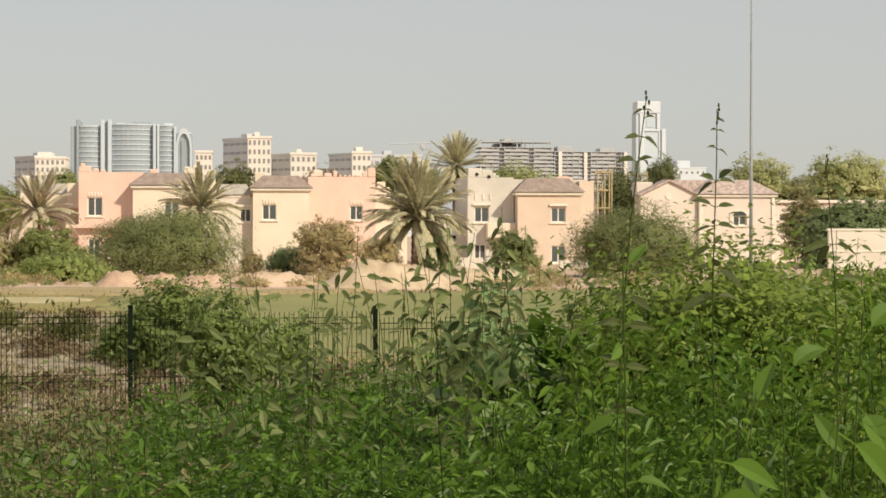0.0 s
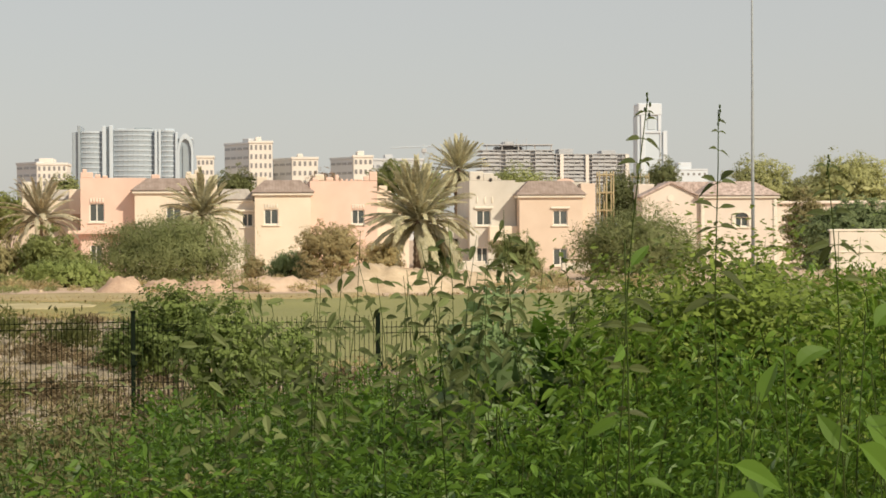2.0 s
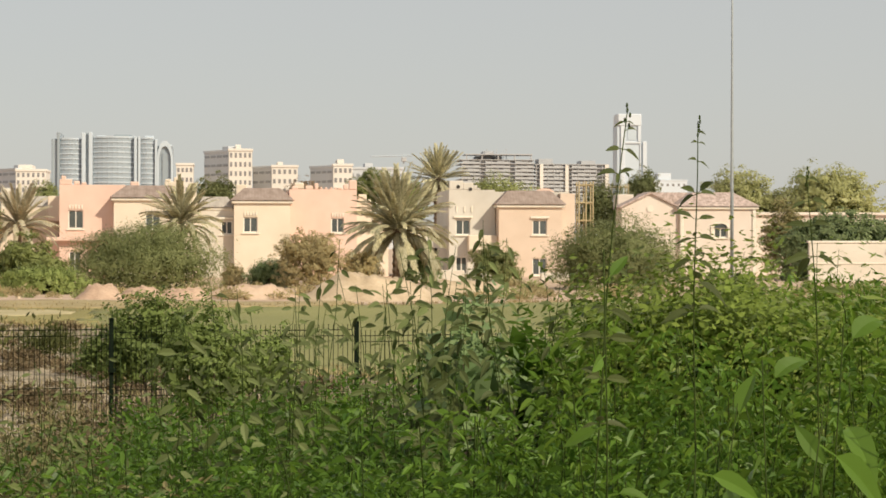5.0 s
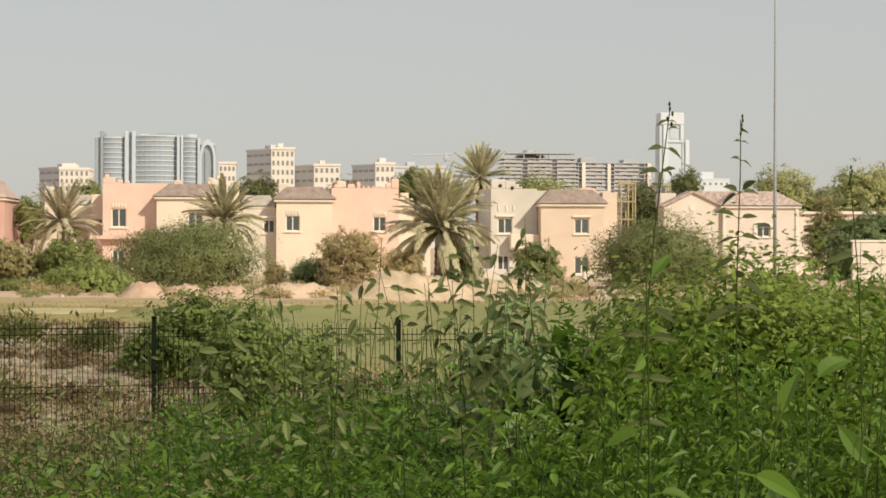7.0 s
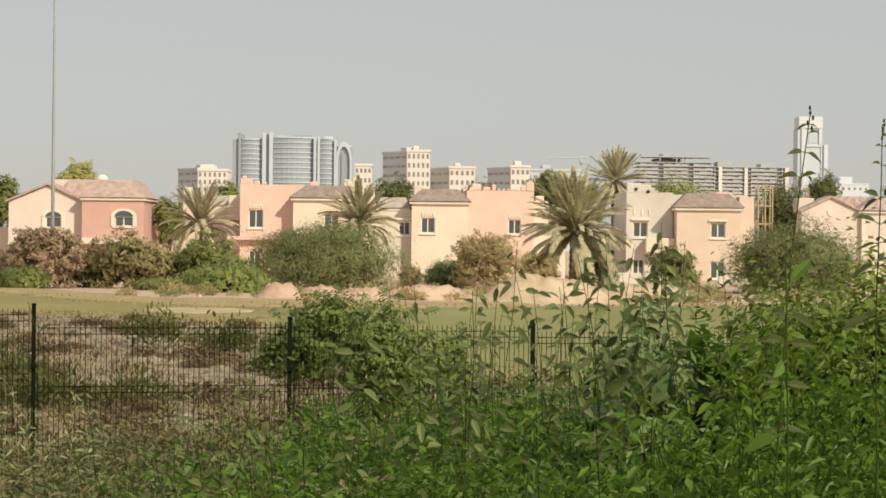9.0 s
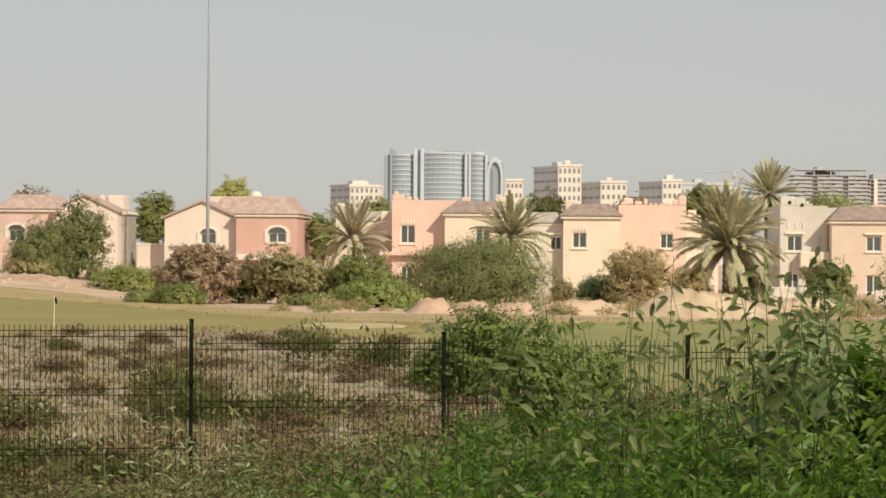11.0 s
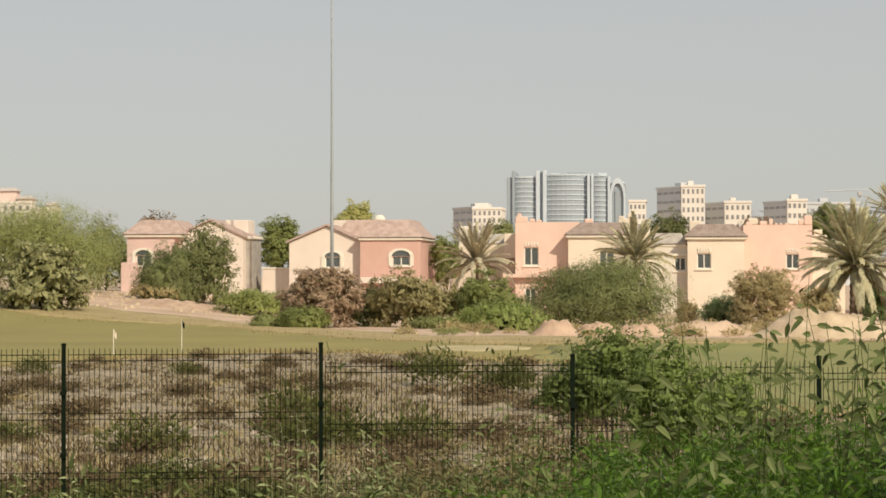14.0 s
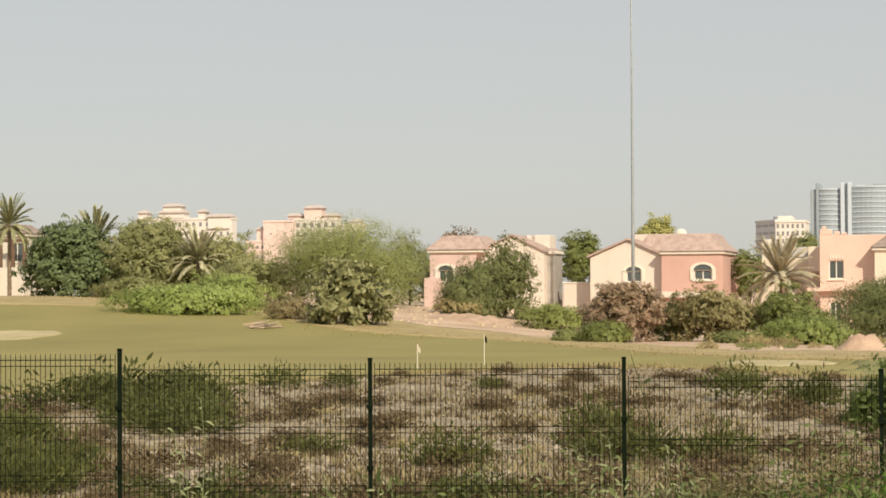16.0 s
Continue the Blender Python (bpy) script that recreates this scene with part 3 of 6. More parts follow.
for i in range(9):
    a0, a1 = math.pi * i / 9, math.pi * (i + 1) / 9
    p = [bm.verts.new((26.6 - 0.8 * math.cos(a), y, 7.05 + 0.34 * math.sin(a))) for a in (a0, a1) for y in (171.6, 171.9)]
    c = [bm.verts.new((26.6, y, 7.05)) for y in (171.6, 171.9)]
    bm.faces.new((p[0], p[2], p[3], p[1]))
    bm.faces.new((c[0], p[2], p[0]))
    bm.faces.new((c[1], p[1], p[3]))
bmesh.ops.remove_doubles(bm, verts=bm.verts[:], dist=1e-4)
part("arched_parapet", bm, PINK, h3)
walls(h3, 15.2, 18.4, 171.5, 179, -0.3, 4.2, GREY_WHITE, [(15.6, 17.6, -0.2, 2.4)], "off-white porch wall")
# A dark panel puts the porch's inner shade behind the opening.
part("doorway", one_box(15.5, 17.7, 173.2, 173.3, -0.3, 2.5), INNER_SHADE, h3)
based(h3)


def gabled_villa(label, x, wall_main, wall_block, roof_mat, pane_at, gable_window=True, z=0.0):
    """Gabled part, a hipped block to one side and arched windows; x: middle of the villa."""
    ob = thing("villa", label, "house", (x, 170, z), "villas")
    g0, g1, b0, b1 = x - 6, x + 0.1, x + 0.1, x + 5.1
    hole = (x - 3.0, x - 1.75, z + 3.8, z + 4.7)
    walls(ob, g0, g1, 170, 180, z - 0.3, z + 5.9, wall_main, [hole] if gable_window else [], "cream rendered gable wall", gable=(0.52, 1.35))
    if gable_window:
        window(ob, *hole, 170, arch=True)
    gable_roof(ob, g0, g1, 170, 180, z + 6.0, 1.45, roof_mat, 0.25, 0.52)
    walls(ob, b0, b1, 169, 180, z - 0.3, z + 6.0, wall_block, [(*pane_at, z + 3.95, z + 4.75)], "rendered wall of the side block")
    window(ob, *pane_at, z + 3.95, z + 4.75, 169, arch=True)
    hip_roof(ob, b0, b1, 169, 178, z + 6.3, 1.35, roof_mat, 1.5, 0.3)
    hip_roof(ob, x - 2.6, b1 - 0.4, 172.5, 180, z + 6.35, 1.5, roof_mat, 1.0, 0.1)
    if gable_window:
        part("balcony_wall", soft_box(b0, b1 + 0.1, 168.6, 168.98, z + 2.5, z + 3.0, 0.04), BLUSH, ob)
    return ob


h4 = gabled_villa("cream villa with rose side block and clay roofs", -26.0, BLUSH, ROSE, TILES_RED, (-23.25, -21.8))
part("chimney", soft_box(-29.6, -28.2, 176, 177.4, 6.8, 7.9, 0.06), BLUSH, h4)
bm = bmesh.new()
bmesh.ops.create_uvsphere(bm, u_segments=12, v_segments=6, radius=0.5, matrix=Matrix.Translation((-25.0, 174, 7.85)) @ Matrix.Diagonal((1, 0.5, 0.9, 1)))
part("satellite_dish", bm, TRIM, h4, "pale satellite dish", True)
based(h4)
h5 = thing("villa", "blush villa with bare gable and small tiled wing", "house", (-40, 170, 0), "villas")
walls(h5, -45.5, -41.5, 169, 178, -0.3, 6.35, ROSE_PALE, [(-44.75, -43.5, 3.95, 4.9)], "rose rendered wall")
window(h5, -44.75, -43.5, 3.95, 4.9, 169, arch=True)
hip_roof(h5, -45.5, -40.8, 169, 176, 6.62, 1.2, TILES_RED, 1.3)
walls(h5, -41.5, -35.9, 170, 177, -0.3, 6.4, BLUSH, (), "blush rendered gable wall", gable=(0.5, 1.3))
gable_roof(h5, -41.5, -35.9, 170, 177, 6.5, 1.4, TILES_RED, 0.2, 0.5)
# This side wall's shade is put into its grey render.
walls(h5, -35.898, -35.35, 171.2, 174.8, -0.3, 6.2, SHADE_GREY, (), "grey side wall with shade put into its colour")
part("cornice", soft_box(-35.89, -35.2, 171.0, 175.0, 6.203, 6.45, 0.05), TRIM, h5)
part("roof_box", soft_box(-38.3, -36.3, 174, 176.8, 6.5, 7.9, 0.05), BLUSH, h5)
part("garden_wall", soft_box(-45.1, -43.8, 165.5, 166.2, 0.3, 4.25, 0.04), ROSE_PALE, h5)
based(h5)
h6 = thing("villa", "cream villa with mottled clay roof and arched window", "house", (39, 170, -0.6), "villas")
walls(h6, 32.8, 37.6, 170, 172.6, -0.9, 5.75, BLUSH, (), "cream rendered gable wall", gable=(0.5, 1.2))
gable_roof(h6, 32.8, 37.6, 170, 172.6, 5.85, 1.25, TILES_MOTTLED, 0.2, 0.5)
bm = bmesh.new()
bmesh.ops.create_cone(bm, cap_ends=True, segments=14, radius1=0.3, radius2=0.3, depth=0.06, matrix=Matrix.Translation((35.2, 169.96, 5.7)) @ Matrix.Rotation(math.pi / 2, 4, 'X'))
part("gable_roundel", bm, TRIM, h6)
walls(h6, 37.62, 44.1, 169.7, 180, -0.9, 5.62, BLUSH, [(40.55, 41.65, 3.3, 4.1)], "cream rendered wall of the main block")
window(h6, 40.55, 41.65, 3.3, 4.1, 169.7, arch=True)
hip_roof(h6, 37.62, 44.1, 169.7, 180, 5.9, 1.2, TILES_MOTTLED, 1.9, 0.32)
hip_roof(h6, 35.6, 42.0, 172.9, 180, 5.9, 1.22, TILES_MOTTLED, 0.5, 0.1)
for sx in (37.66, 43.78):
    part("corner_pilaster", soft_box(sx, sx + 0.28, 169.6, 169.698, -0.9, 5.58, 0.02), TRIM, h6)
part("roof_box", soft_box(33.6, 35.0, 176, 178, 5.8, 7.0, 0.05), BLUSH, h6)
based(h6)
h7 = thing("villa", "cream villa behind palms with grey tiled roof", "house", (-16.5, 178, 0), "villas")
walls(h7, -18.7, -13.9, 178, 186, 0, 5.7, YELLOW, (), "cream rendered wall")
part("chimney", soft_box(-18.7, -17.8, 178.1, 179.2, 5.6, 7.4, 0.05), TRIM, h7)
hip_roof(h7, -17.8, -14.2, 178, 184, 5.9, 0.85, TILES_GREY, 0.9, 0.1)
part("parapet_tower", soft_box(-14.6, -13.4, 175.5, 177.9, 4.6, 6.7, 0.05), YELLOW, h7)
based(h7)
h8 = thing("villa", "low pale villa with flat roof behind hedges", "house", (50, 176, 0), "villas")
walls(h8, 45.5, 60, 176, 186, -0.3, 5.2, BLUSH, [(47.2, 48.4, 3.4, 4.5)], "blush rendered wall")
window(h8, 47.2, 48.4, 3.4, 4.5, 176)
part("parapet", soft_box(45.2, 60.2, 175.7, 186.2, 5.22, 5.5, 0.06), BLUSH, h8)
based(h8)
h9 = thing("villa", "white villa with dark timber window beside a palm", "house", (-84, 165, 0), "villas")
walls(h9, -90, -80.8, 165, 175, 0, 5.4, WHITE, (), "white rendered wall")
walls(h9, -90, -81.4, 167, 170, 5.4, 8.2, WHITE, [(-83.2, -81.8, 5.9, 7.6)], "white rendered upper wall")
window(h9, -83.2, -81.8, 5.9, 7.6, 167)
hip_roof(h9, -90, -81.4, 167, 170, 8.4, 0.8, TILES, 1.2)
part("pergola_beam", soft_box(-83.6, -80.9, 165.4, 165.7, 7.6, 7.9, 0.03), DARK_TIMBER, h9)
for px in (-83.5, -82.3, -81.2):
    part("corner_post", soft_box(px, px + 0.3, 165.4, 165.7, 5.4, 7.6, 0.03), DARK_TIMBER, h9)
based(h9)
wall_right = thing("boundary_wall", "pale rendered garden wall on the green's edge", "wall", (46, 150, 0))
part("wall", soft_box(43.0, 58, 150, 150.3, -0.4, 2.85, 0.03), WHITE, wall_right)
part("coping", soft_box(42.9, 58.1, 149.93, 150.37, 2.86, 3.03, 0.03), TRIM, wall_right)
part("ledge", soft_box(43.0, 58, 149.94, 149.998, 1.3, 1.42, 0.02), TRIM, wall_right)
based(wall_right)
wall_left = thing("boundary_wall", "low pale garden wall between villas", "wall", (-33, 172, 0))
part("wall", soft_box(-34.7, -32.1, 172, 172.3, -0.2, 3.7, 0.03), BLUSH, wall_left)
part("coping", soft_box(-34.75, -32.05, 171.93, 172.37, 3.71, 3.85, 0.03), TRIM, wall_left)
based(wall_left)
white_kerb = thing("terrace_wall", "low white retaining wall below the villa garden", "wall", (21, 158, 0))
for x0, x1, z1 in ((14.5, 18.3, 0.75), (18.4, 21.6, 0.5), (24.2, 27.2, 0.55)):
    part("wall", soft_box(x0, x1, 158, 158.4, -0.4, z1, 0.05), WHITE, white_kerb)
based(white_kerb)


# ---- masts and scaffold ----
def mast(x, y, z0, z1):
    ob = thing("mast", "tall thin galvanised steel mast", "mast", (x, y, 0), "masts")
    bm = bmesh.new()
    tube(bm, [(x, y, z0), (x, y, 8), (x, y, 18), (x, y, z1)], [0.15, 0.125, 0.08, 0.05], 10)
    part("pole", bm, STEEL, ob, smooth=True)
    part("base_plate", soft_box(x - 0.3, x + 0.3, y - 0.3, y + 0.3, z0 - 0.1, z0 + 0.06, 0.02), STEEL, ob)
    return based(ob)


mast(-26.75, 160, height(-26.75, 160), 34)
mast(39.65, 160, height(39.65, 160), 34)


def scaffold(x0, x1, y, z0, z1, lifts, label):
    ob = thing("scaffold_tower", label, "scaffold", ((x0 + x1) / 2, y, 0), "scaffold")
    for x in (x0, (x0 + x1) / 2, x1):
        for yy in (y, y + 1.2):
            bm = bmesh.new()
            tube(bm, [(x, yy, z0), (x, yy, z1)], [0.06, 0.06], 6)
            part("standard", bm, SCAFFOLD, ob)
    for i in range(lifts):
        z = z1 - 0.3 - i * 1.5
        for yy in (y, y + 1.2):
            bm = bmesh.new()
            tube(bm, [(x0, yy, z), (x1, yy, z)], [0.05, 0.05], 6)
            part("ledger", bm, SCAFFOLD, ob)
        part("plank", one_box(x0, x1, y + 0.1, y + 1.1, z - 0.1, z - 0.055), SCAFFOLD, ob)
    return based(ob)


scaffold(29.9, 31.1, 174, 0, 8.05, 5, "yellow steel scaffold tower beside the peach villa")
scaffold(34.2, 35.7, 182, 0, 8.1, 4, "thin steel frame above the villa roof")


# ---- far buildings ----
def far_block(name, label, x0, x1, y, depth, z1, wall, floors, bays, win_w=1.5, win_h=1.5, first=6.0, crown=(), turn=0.0):
    """A far building: wall, a window for each bay and floor, parapet, roof boxes; turn: degrees that its front faces away from the sun."""
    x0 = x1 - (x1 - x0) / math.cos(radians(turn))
    ob = thing(name, label, "building", ((x0 + x1) / 2, y, 0), "far buildings")
    part("wall", one_box(x0, x1, y, y + depth, -1, z1), wall, ob)
    part("parapet", soft_box(x0 - 0.3, x1 + 0.3, y - 0.3, y + depth + 0.3, z1 + 0.003, z1 + 0.9, 0.1), wall, ob)
    step_x, step_z = (x1 - x0) / bays, (z1 - first) / floors
    bm = one_box(-win_w / 2, win_w / 2, -0.12, 0.12, -win_h / 2, win_h / 2)
    first_win = None
    for i in range(bays):
        for j in range(floors):
            px, pz = x0 + (i + 0.5) * step_x, first + (j + 0.55) * step_z
            if first_win is None:
                first_win = part("window", bm, HAZED_PANE_BAND if wall == SHADED_FAR_WALL else HAZED_WINDOW, ob)
                w = first_win
            else:
                w = new("window", first_win.data)
                w.parent = ob
            w.location = (px, y, pz)
    for cx0, cx1, ch in crown:
        part("roof_box", soft_box(cx0, cx1, y + 2, y + depth - 2, z1 + 0.9, z1 + 0.9 + ch, 0.15), wall, ob)
    based(ob)
    corner = Matrix.Translation((x1, y, 0))
    ob.matrix_basis = corner @ Matrix.Rotation(-radians(turn), 4, 'Z') @ corner.inverted() @ ob.matrix_basis
    return ob


far_block("apartment_block", "grey-banded far apartment block with flat roof", -82, -73.6, 751, 7, 28.0, SHADED_FAR_WALL, 7, 3, 3.9, 0.9, 9, ((-79, -75, 1.2),), turn=56)
far_block("apartment_block", "pale far apartment block with flat roof", -73.5, -63, 750, 18, 27.6, PALE_WALL, 7, 6, 0.8, 1.5, 9, ((-73, -68, 1.6),))
far_block("apartment_block", "narrow cream far apartment block", -17, -11, 750, 14, 30.0, PALE_WALL, 6, 4, 0.8, 1.5, 9)
far_block("apartment_block", "grey side of a tall far apartment block", -7.2, 1.6, 752, 7, 35.0, SHADED_FAR_WALL, 8, 4, 3.2, 0.9, 9, ((-5.5, -1.5, 1.4),), turn=56)
far_block("apartment_block", "tall cream far apartment block", 1.7, 10, 748, 16, 35.2, PALE_WALL, 8, 5, 0.75, 1.7, 9, ((4, 6, 1.5),))
far_block("apartment_block", "low grey far apartment block", 10.4, 16.9, 752, 6, 29.3, SHADED_FAR_WALL, 6, 3, 3.0, 0.9, 9, turn=56)
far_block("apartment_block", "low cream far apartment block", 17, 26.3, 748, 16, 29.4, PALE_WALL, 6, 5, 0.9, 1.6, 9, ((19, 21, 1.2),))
far_block("apartment_block", "grey-fronted far apartment block", 31.4, 39, 752, 6, 29.6, SHADED_FAR_WALL, 6, 4, 2.6, 0.9, 9, turn=56)
far_block("apartment_block", "cream corner far apartment block", 39.1, 46, 748, 16, 30.0, PALE_WALL, 6, 4, 0.9, 1.6, 9, ((40.5, 43, 1.6),))
far_block("apartment_block", "long low far apartment block", 46.1, 66, 770, 14, 29.6, SHADED_FAR_WALL, 3, 9, 1.4, 1.0, 16, ((52, 55, 1.5),))
def tiled_top(ob, x0, x1, y0, y1, z, h, wall):
    """A roof pavilion with a low tiled hip."""
    box_part = part("pavilion", one_box(x0, x1, y0, y1, z, z + h), wall, ob)
    bm = bmesh.new()
    o = 0.8
    low = [bm.verts.new((x, y, z + h)) for x, y in ((x0 - o, y0 - o), (x1 + o, y0 - o), (x1 + o, y1 + o), (x0 - o, y1 + o))]
    top = [bm.verts.new((x, y, z + h + 1.3)) for x, y in ((x0 + 1.2, y0 + 1.2), (x1 - 1.2, y0 + 1.2), (x1 - 1.2, y1 - 1.2), (x0 + 1.2, y1 - 1.2))]
    for i in range(4):
        bm.faces.new((low[i], low[(i + 1) % 4], top[(i + 1) % 4], top[i]))
    bm.faces.new(top)
    bm.faces.new(low[::-1])
    part("pavilion_roof", bm, TILES_FAR, box_part)


b1 = far_block("apartment_block", "cream far apartment block with tiled pavilions", -341, -299, 800, 6, 33.6, PALE_WALL, 6, 14, 1.1, 1.7, 10)
tiled_top(b1, -330.5, -319.5, 799.4, 805.4, 34.51, 2.2, PALE_WALL)
for x0, x1, h in ((-340, -336, 2.2), (-329, -321, 4.8), (-313.5, -310.5, 2.4)):
    tiled_top(b1, x0, x1, 800, 804.8, 34.52, h, PALE_WALL)
tiled_top(b1, -309, -299.5, 799, 806, 30.0, 4.8, PALE_WALL)
based(b1)
far_block("apartment_block", "rosy far apartment block with bare flat gable", -284.5, -272, 798, 6, 32.0, ROSY_WALL, 1, 2, 0.6, 0.8, 22)
b3 = far_block("apartment_block", "cream far apartment block with balconies and pavilions", -271.9, -254, 800, 6, 32.6, PALE_WALL, 6, 6, 1.4, 1.8, 10)
for x0, x1, h in ((-275, -269.5, 1.2), (-268, -260.5, 4.2), (-260, -254, 1.0)):
    tiled_top(b3, x0, x1, 801, 806, 33.5, h, ROSY_WALL)
based(b3)
b4 = far_block("apartment_block", "low rosy far annexe block", -293, -284.6, 800, 6, 24.0, ROSY_WALL, 3, 4, 1.0, 1.3, 12)
tiled_top(b4, -288.5, -284.7, 801, 806, 24.9, 4.5, ROSY_WALL)
based(b4)
b5 = far_block("apartment_block", "cream far annexe with flat roof", -253.9, -245, 805, 6, 30.5, PALE_WALL, 4, 4, 1.0, 1.3, 12)
tiled_top(b5, -250, -246, 806, 811, 31.4, 0.8, PALE_WALL)
based(b5)
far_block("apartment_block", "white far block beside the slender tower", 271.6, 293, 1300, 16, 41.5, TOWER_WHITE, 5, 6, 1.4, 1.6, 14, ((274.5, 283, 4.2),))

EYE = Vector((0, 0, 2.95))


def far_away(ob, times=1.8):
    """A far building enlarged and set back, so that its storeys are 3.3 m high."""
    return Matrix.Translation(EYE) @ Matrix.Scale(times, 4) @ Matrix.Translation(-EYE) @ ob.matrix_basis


def bowed(x0, x1, y, bulge, z0, z1, deep, n=8):
    """A wall piece whose front bows out towards the green."""
    bm = bmesh.new()
    cols = []
    for i in range(n + 1):
        t = i / n
        x, yy = x0 + (x1 - x0) * t, y - bulge * (1 - (2 * t - 1) ** 2)
        cols.append([bm.verts.new(c) for c in ((x, yy, z0), (x, yy, z1), (x, y + deep, z1), (x, y + deep, z0))])
    for a, b in zip(cols, cols[1:]):
        for k in range(4):
            bm.faces.new((a[k], b[k], b[(k + 1) % 4], a[(k + 1) % 4]))
    bm.faces.new(cols[0])
    bm.faces.new(cols[-1][::-1])
    bmesh.ops.recalc_face_normals(bm, faces=bm.faces[:])
    return bm


hotel = thing("glass_hotel", "blue glass hotel with pale bands and a tall arch", "building", (-46, 900, 0), group="far buildings")
BAYS = ((-69.6, -60.6, 900, 1.2, 46.2), (-55.7, -38.4, 899, 2.4, 47.0), (-35.4, -29.6, 897, 0.8, 46.6), (-28.2, -22.0, 897, 0.3, 43.5))
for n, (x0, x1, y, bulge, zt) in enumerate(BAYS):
    bay = part("glass_bay", bowed(x0, x1, y, bulge, -1, zt, 22), HAZED_GLASS, hotel)
    part("roof_edge", bowed(x0 + 0.2, x1 - 0.2, y - 0.35, bulge, zt + 0.005, zt + 0.7, 20), HAZED_METAL, bay)
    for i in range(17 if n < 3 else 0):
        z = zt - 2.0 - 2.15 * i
        part("floor_band", bowed(x0 + 0.05, x1 - 0.05, y - 0.3, bulge, z, z + 0.5, 0.29), HAZED_METAL, bay)
part("side_slab", soft_box(-73.2, -70.9, 900, 922, -1, 46.6, 0.2), HAZED_GLASS, hotel)
part("side_slab", soft_box(-70.85, -69.65, 898.6, 922, -1, 49.4, 0.2), HAZED_SHAFT_GLASS, hotel)
part("stair_shaft", soft_box(-58.7, -57.6, 899.2, 918, -1, 49.0, 0.1), HAZED_SHAFT_GLASS, hotel)
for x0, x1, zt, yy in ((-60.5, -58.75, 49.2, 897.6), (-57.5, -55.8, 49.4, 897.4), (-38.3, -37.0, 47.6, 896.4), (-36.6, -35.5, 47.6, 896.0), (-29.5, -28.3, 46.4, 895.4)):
    part("fin", soft_box(x0, x1, yy, yy + 6, -1, zt, 0.2), HAZED_METAL, hotel)
part("recess", one_box(-36.98, -36.62, 897.5, 915, -1, 46.8), HAZED_SHAFT_GLASS, hotel)
bm = bmesh.new()
ring = []
for i in range(17):
    a = math.pi * i / 16
    ring.append([bm.verts.new((-25.1 - q * math.cos(a), yy, 37.0 + 2.6 * q * math.sin(a))) for q, yy in ((2.5, 895.3), (3.4, 895.3), (3.4, 896.6), (2.5, 896.6))])
for p, q in zip(ring, ring[1:]):
    for k in range(4):
        bm.faces.new((p[k], q[k], q[(k + 1) % 4], p[(k + 1) % 4]))
part("arch", bm, HAZED_METAL, hotel)
for x0 in (-28.5, -22.6):
    part("arch_leg", one_box(x0, x0 + 0.9, 895.3, 896.6, -1, 36.99), HAZED_METAL, hotel)
part("arch_glass", one_box(-26.2, -24.0, 896.2, 896.62, -1, 40.5), HAZED_SHAFT_GLASS, hotel)
part("roof_slab", soft_box(-47, -39.5, 903, 916, 47.71, 48.7, 0.2), HAZED_SHAFT_GLASS, hotel)
part("roof_slab", soft_box(-54.5, -50.5, 903, 916, 47.71, 48.3, 0.2), HAZED_METAL, hotel)
part("roof_slab", soft_box(-34, -30, 902, 914, 47.31, 48.2, 0.2), HAZED_METAL, hotel)
based(hotel)
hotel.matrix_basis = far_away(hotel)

shell = thing("building_shell", "grey concrete building shell under construction", "building", (150, 1000, 0), group="far buildings")
columns = []
part("podium", one_box(113, 188, 999, 1026, -1, 8.5), HAZED_CONCRETE, shell)
for x0, x1, zt in ((114, 150, 43.0), (150.2, 187, 41.0)):
    for i in range(17):
        z = zt - 0.3 - i * 1.85
        part("floor_slab", one_box(x0, x1, 1000 - 0.3 * (i % 3 == 1), 1024, z - 0.34, z), HAZED_CONCRETE, shell)
        for k in range(13):
            xc = x0 + 0.6 + (x1 - x0 - 1.2) * k / 12
            if not columns:
                columns.append(part("column", one_box(-0.2, 0.2, 0.3, 0.8, -1.505, -0.003), HAZED_CONCRETE, shell).data)
                col = shell.children[-1]
            else:
                col = new("column", columns[0])
                col.parent = shell
            col.location = (xc, 1000, z - 0.34)
        bays = [k for k in range(12) if (k * 7 + i * 5 + int(x0)) % 5 != 0]
        for k in bays:
            xa = x0 + 0.6 + (x1 - x0 - 1.2) * k / 12
            part("infill_wall", one_box(xa + 0.21, xa + 2.7, 1000.45, 1000.7, z - 1.845, z - 0.75 - 0.2 * ((k + i) % 3)), HAZED_CONCRETE, shell)
        part("inner_wall", one_box(x0 + 1, x1 - 1, 1001.7, 1002, z - 1.85, z - 0.343), HAZED_CONCRETE, shell)
for x0, x1, z in ((122, 135, 44.5), (126, 131, 47.0), (153, 160, 43.4), (174, 181, 42.6)):
    part("core", soft_box(x0, x1, 1008 - 0.02 * x0 + 2, 1016 + 0.02 * x0, 38, z, 0.1), HAZED_CONCRETE, shell)
for x0, x1, z in ((152.5, 154.2, 40.6), (165.0, 166.6, 40.2), (184.6, 186.4, 40.4)):
    part("stair_tower", one_box(x0, x1, 999.3, 999.98, 8.6, z), PALE_WALL, shell)
for k in range(9):
    part("formwork_prop", one_box(124.0 + 1.6 * k, 124.25 + 1.6 * k, 1006, 1006.3, 42.8, 46.0 + 1.1 * ((k * 7) % 3)), HAZED_CONCRETE, shell)
part("roof_deck", one_box(116, 149, 999.4, 1012, 44.9, 45.3), HAZED_CONCRETE, shell)
